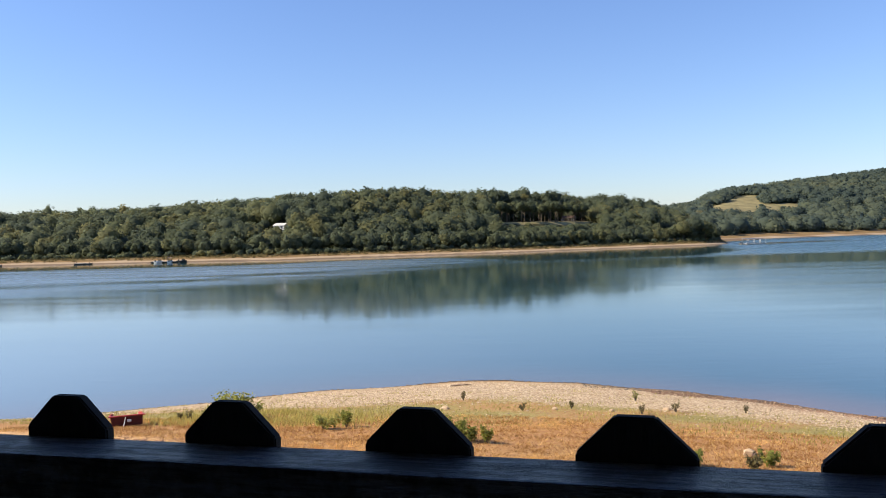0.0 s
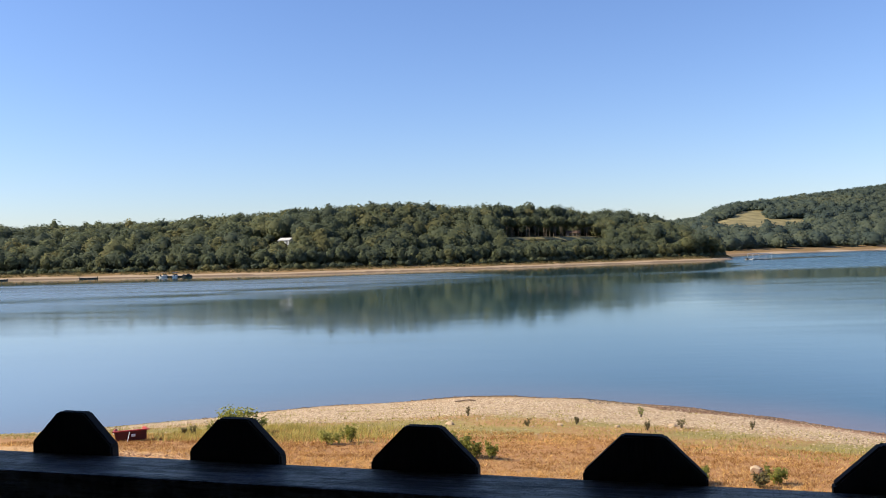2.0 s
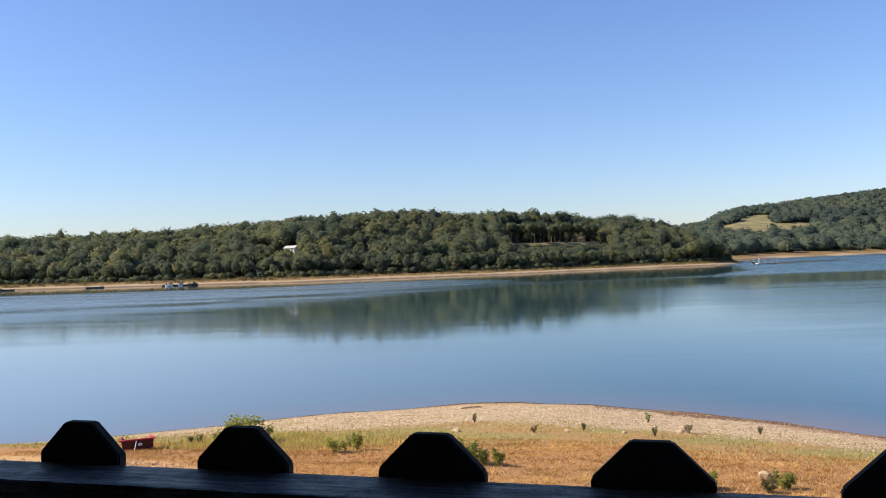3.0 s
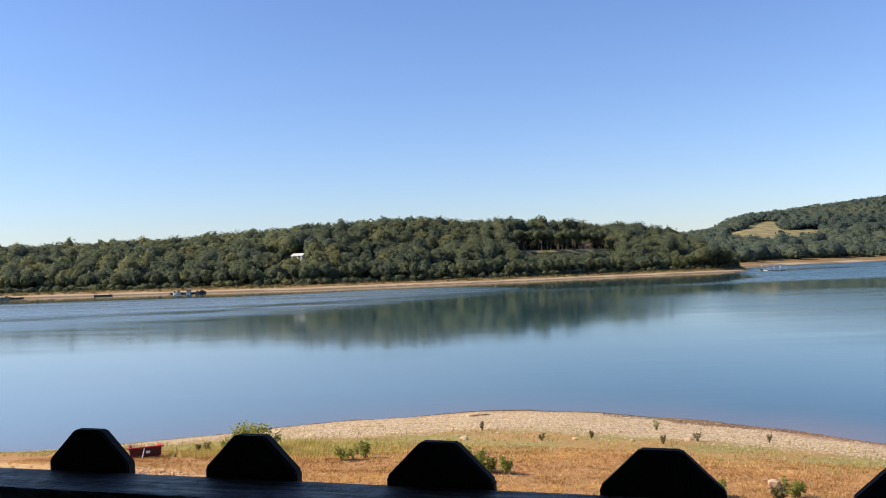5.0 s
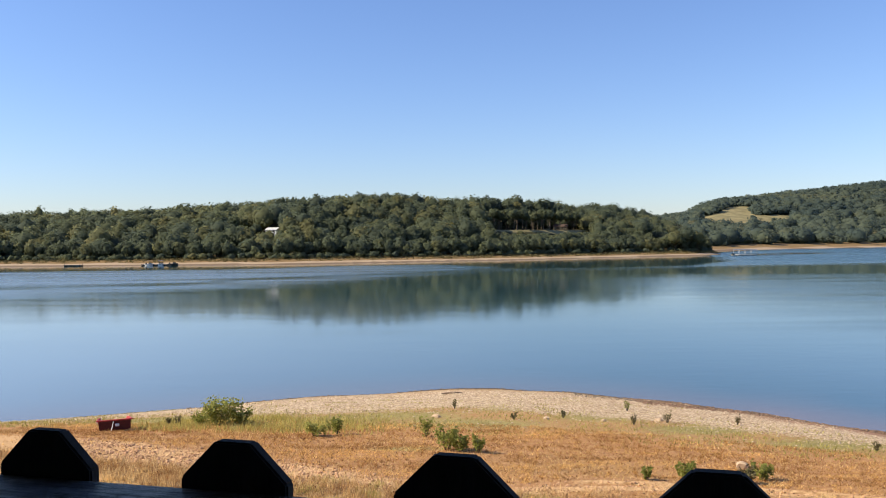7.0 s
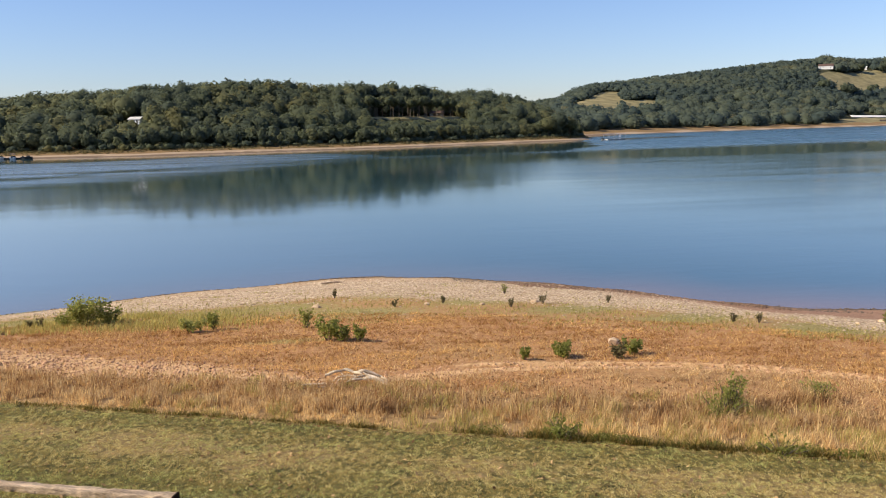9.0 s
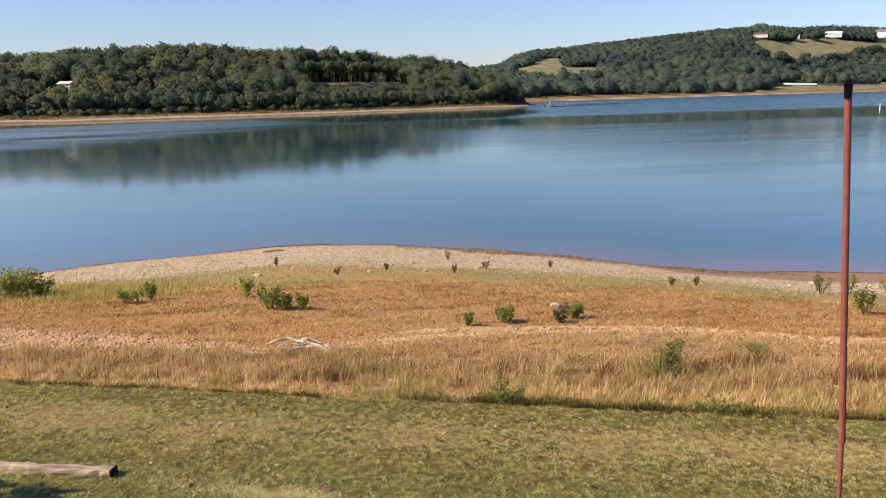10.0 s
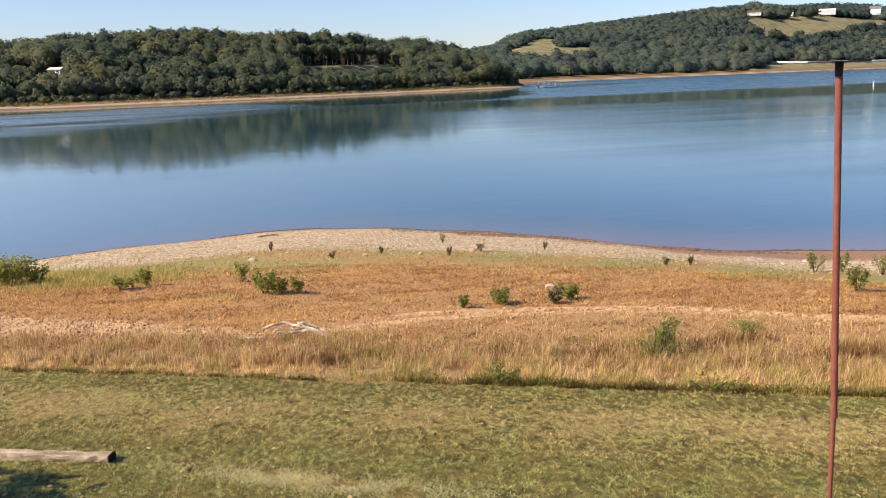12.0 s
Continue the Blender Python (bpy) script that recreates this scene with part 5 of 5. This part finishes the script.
stuff("green_shore_grass", blades(placed(x, y), 0.035 + 0.075 * rng.random(len(x)), 0.020 + 0.012 * rng.random(len(x)), np.clip(0.4 + 0.3 * rng.normal(size=len(x)), 0, 1), 0.4), M_GREENGRASS, "patchy yellow-green grass among the stones", "grass")

x = -9.5 + 20 * rng.random(950000)
y = 8.4 + 10.6 * rng.random(len(x))
ok = (y < lawn_edge(x) + 0.1) & (y > 8.2 - 0.25 * x) & ((x > -5.5) | (y > 13.5))
x, y = x[ok], y[ok]
d = lawn_edge(x) - y
worn = np.exp(-(((x - 0.2) / 1.5) ** 2) - ((y - 10.8 + 0.6 * (x - 0.2)) / 0.24) ** 2) * np.clip(0.45 + 0.9 * tufts(x, y, 0.35, 63.0), 0, 1)
brown = np.clip((d - 0.6) / 0.7, 0, 1) * np.clip((3.6 - d) / 1.4, 0, 1)
clump = np.clip(0.70 * tufts(x, y * 0.8, 0.085, 2.0) + 0.35 * tufts(x, y, 0.26, 12.0) - 0.025, 0, 1)
streak = tufts(x * 0.35, y * 1.3, 0.7, 17.0) - 0.5
dry = -0.05 * (d > 3.2) + 0.05 * np.sin(d * 9.0 + 0.8 * waves(x, y, 3.0)) + 0.38 * brown + 0.05 * waves(x, y, 2.6) + 0.14 * streak + 1.45 * (clump - 0.5)
tone = np.clip(np.clip(0.41 + dry + 0.26 * rng.normal(size=len(x)), 0, 0.86) + 0.10 * worn, 0, 1)
high, broad = (0.010 + 0.018 * rng.random(len(x))) * (0.35 + 1.5 * clump ** 1.5), 0.006 + 0.005 * rng.random(len(x))
# thinned between clumps, so the darkened ground shows as painted shade
gap = (clump > 0.40) | (rng.random(len(x)) < 0.30) | (worn > 0.3)
lush = rng.random(len(x)) < np.clip(0.07 + 0.62 * smooth((d - 2.7) / 1.3) + 0.30 * (d < 0.7) + 0.9 * (tufts(x * 0.6, y, 0.5, 44.0) - 0.5) - 1.2 * worn, 0.03, 0.92)
for which, mat, label in ((~lush & gap, M_LAWN, "mown lawn with dry brown blades"), (lush & gap, M_LUSH, "fresh green blades in the mown lawn")):
    stuff("lawn_grass", spikes(placed(x[which], y[which]), high[which] * (1.1 if mat is M_LUSH else 1.0), broad[which], (tone + 0.12 * (mat is M_LUSH))[which], 0.8), mat, label, "grass")
k = rng.normal(size=17000) * 1.05
x, y = 0.2 + k, 10.8 - 0.5 * k + 0.17 * rng.normal(size=len(k))
ok = rng.random(len(x)) < np.clip(1.6 * (tufts(x, y, 0.3, 63.0) - 0.15), 0, 1)
x, y = x[ok], y[ok]
stuff("worn_lawn", spikes(placed(x, y), 0.012 + 0.018 * rng.random(len(x)), 0.008 + 0.006 * rng.random(len(x)), np.clip(0.55 + 0.3 * rng.normal(size=len(x)), 0, 1), 0.9), M_WORN, "pale dry blades on a worn strip of lawn", "grass")
x, y, u = spread(16000, -12, -2.2, 0.34, 0.52)
ok = rng.random(len(x)) < 1.1 * tufts(x, y, 1.3, 71.0) * np.clip((-2.0 - x) / 2.5, 0, 1) * np.clip((x + 12) / 2, 0, 1) * np.clip((u - 0.34) / 0.05, 0, 1)
x, y = x[ok], y[ok]
stuff("yellow_green_grass", blades(placed(x, y), 0.10 + 0.16 * rng.random(len(x)), 0.016 + 0.012 * rng.random(len(x)), np.clip(0.65 + 0.25 * rng.normal(size=len(x)), 0, 1), 0.4), M_GREENGRASS, "taller yellow-green grass beside the bushes", "grass")
x = -10 + 24 * rng.random(40000)
y = lawn_edge(x) - 0.06 + 0.10 * (tufts(x, 0 * x, 0.6, 9.0) - 0.5) + 0.26 * rng.random(len(x)) ** 1.4
ok = rng.random(len(x)) < 0.10 + 1.5 * np.clip(tufts(x, y, 0.45, 50.0) - 0.38, 0, 1) * (0.7 + 0.6 * (x > 2)) - 0.3 * ((x > 1.0) & (x < 2.2))
x, y = x[ok], y[ok]
stuff("lawn_edge_grass", blades(placed(x, y), 0.04 + 0.15 * rng.random(len(x)) ** 1.3 * (0.5 + 0.7 * (x > 2)), 0.008 + 0.006 * rng.random(len(x)), np.clip(0.05 + 0.17 * rng.normal(size=len(x)), 0, 1), 0.6), M_LAWN, "uncut dark green grass along the lawn's edge", "grass")
x = 2.2 + 12 * rng.random(9000)
y = lawn_edge(x) + 0.02 + 0.30 * rng.random(len(x)) ** 1.3
ok = tufts(x, y, 0.55, 61.0) > 0.58
x, y = x[ok], y[ok]
stuff("edge_weeds", leaves(placed(x, y) + np.stack([0 * x, 0 * x, 0.02 + 0.13 * rng.random(len(x))], 1), 0.014 + 0.016 * rng.random(len(x)), np.clip(0.2 + 0.25 * rng.normal(size=len(x)), 0, 1), 0.2), M_BUSH, "small dark green weeds along the lawn's edge", "weeds")


def stones(n, x0, x1, u0, u1, r0, r1, mat, label, shape=OCTA, flat=0.6):
    x, y, u = spread(n, x0, x1, u0, u1)
    r = r0 + (r1 - r0) * rng.random(n) ** 4
    v, f, t = blobs(placed(x, y), r, np.clip(0.55 + 0.25 * rng.normal(size=n), 0, 1), shape, 0.32)
    base = np.repeat(land(x, y), len(shape[0]))
    v[:, 2] = base + (v[:, 2] - base) * flat
    stuff("stones", (v, f, t), mat, label, "stones")


stones(15500, -34, 19, 0.60, 0.985, 0.016, 0.085, M_STONE, "pale cobbles covering the stony point")
stones(3000, 14, 34, 0.55, 0.82, 0.016, 0.085, M_STONE, "pale cobbles above the muddy shore")
stones(3000, -34, 32, 0.44, 0.66, 0.014, 0.07, M_STONE, "scattered pale stones in thin grass")
x, y, u = spread(16000, -12, 0.9, 0.08, 0.28)
ok = rng.random(len(x)) < rubble_at(x, u) * (0.45 + 0.8 * (tufts(x, y, 0.9, 81.0) - 0.4))
x, y, u = x[ok], y[ok], u[ok]
r = 0.010 + 0.026 * rng.random(len(x)) ** 1.8
v, f, t = blobs(placed(x, y, 0.006), r, np.clip(0.56 + 0.40 * rng.normal(size=len(x)), 0, 1), ICO1, 0.30)
stuff("stones", (v, f, t), M_RUBBLE, "rubble of small tan stones on bare soil", "stones")
rubble = thing("stone_rubble", at_land(-4.0, 21.5), "fist-sized tan stones strewn over bare soil", "stones")
kinds = []
for k in range(9):
    v, f, t = blobs(np.zeros((1, 3)), [1.0], [0.08 + 0.10 * k], ICO1, 0.24)
    kinds.append(mesh_of("stone", v * [1.2, 0.9, 0.72], f, M_RUBBLE, t))
x, y, u = spread(2200, -10.5, 0.6, 0.088, 0.25)
ok = rng.random(len(x)) < rubble_at(x, u)
for px, py in list(zip(x[ok], y[ok]))[:300]:
    o = new("stone", kinds[int(rng.integers(9))])
    o.parent = rubble
    r = 0.026 + 0.034 * float(rng.random()) ** 2
    o.matrix_local = pose(-4.0, 21.5, float(land(-4.0, 21.5))).inverted() @ pose(px, py, float(land(px, py)) + 0.3 * r, 20 * rng.normal(), 20 * rng.normal(), 360 * float(rng.random())) @ Matrix.Diagonal((r, r, r, 1))
x = 0.8 + 14 * rng.random(1500)
y = along(TRACK, x) - 0.15 + 0.38 * rng.normal(size=len(x))
v, f, t = blobs(placed(x, y, 0.004), 0.008 + 0.030 * rng.random(len(x)) ** 2.5, np.clip(0.7 + 0.25 * rng.normal(size=len(x)), 0, 1), ICO1, 0.3)
stuff("stones", (v, f, t), M_RUBBLE, "small tan stones along the wheel rut", "stones")
stones(2800, 8, 26, 0.925, 1.0, 0.02, 0.085, M_STONEDARK, "dark damp stones along the muddy shore")
stones(5200, 11, 22.5, 0.885, 1.0, 0.02, 0.11, M_RIM, "dark brown stones along the muddy waterline")
stones(2200, -34, 40, 0.988, 1.006, 0.03, 0.11, M_STONEDARK, "dark wet stones along the waterline")

n = 2200
x, y = -7 + 18 * rng.random(n), 8.3 + 8 * rng.random(n)
ok = y < lawn_edge(x)
x, y = x[ok], y[ok]
stuff("fallen_leaves", curled(placed(x, y, 0.02), 0.012 + 0.030 * rng.random(len(x)) ** 2, np.clip(0.30 + 0.5 * rng.normal(size=len(x)), 0, 1)), M_LEAF, "brown curled leaves fallen on the lawn", "leaves")
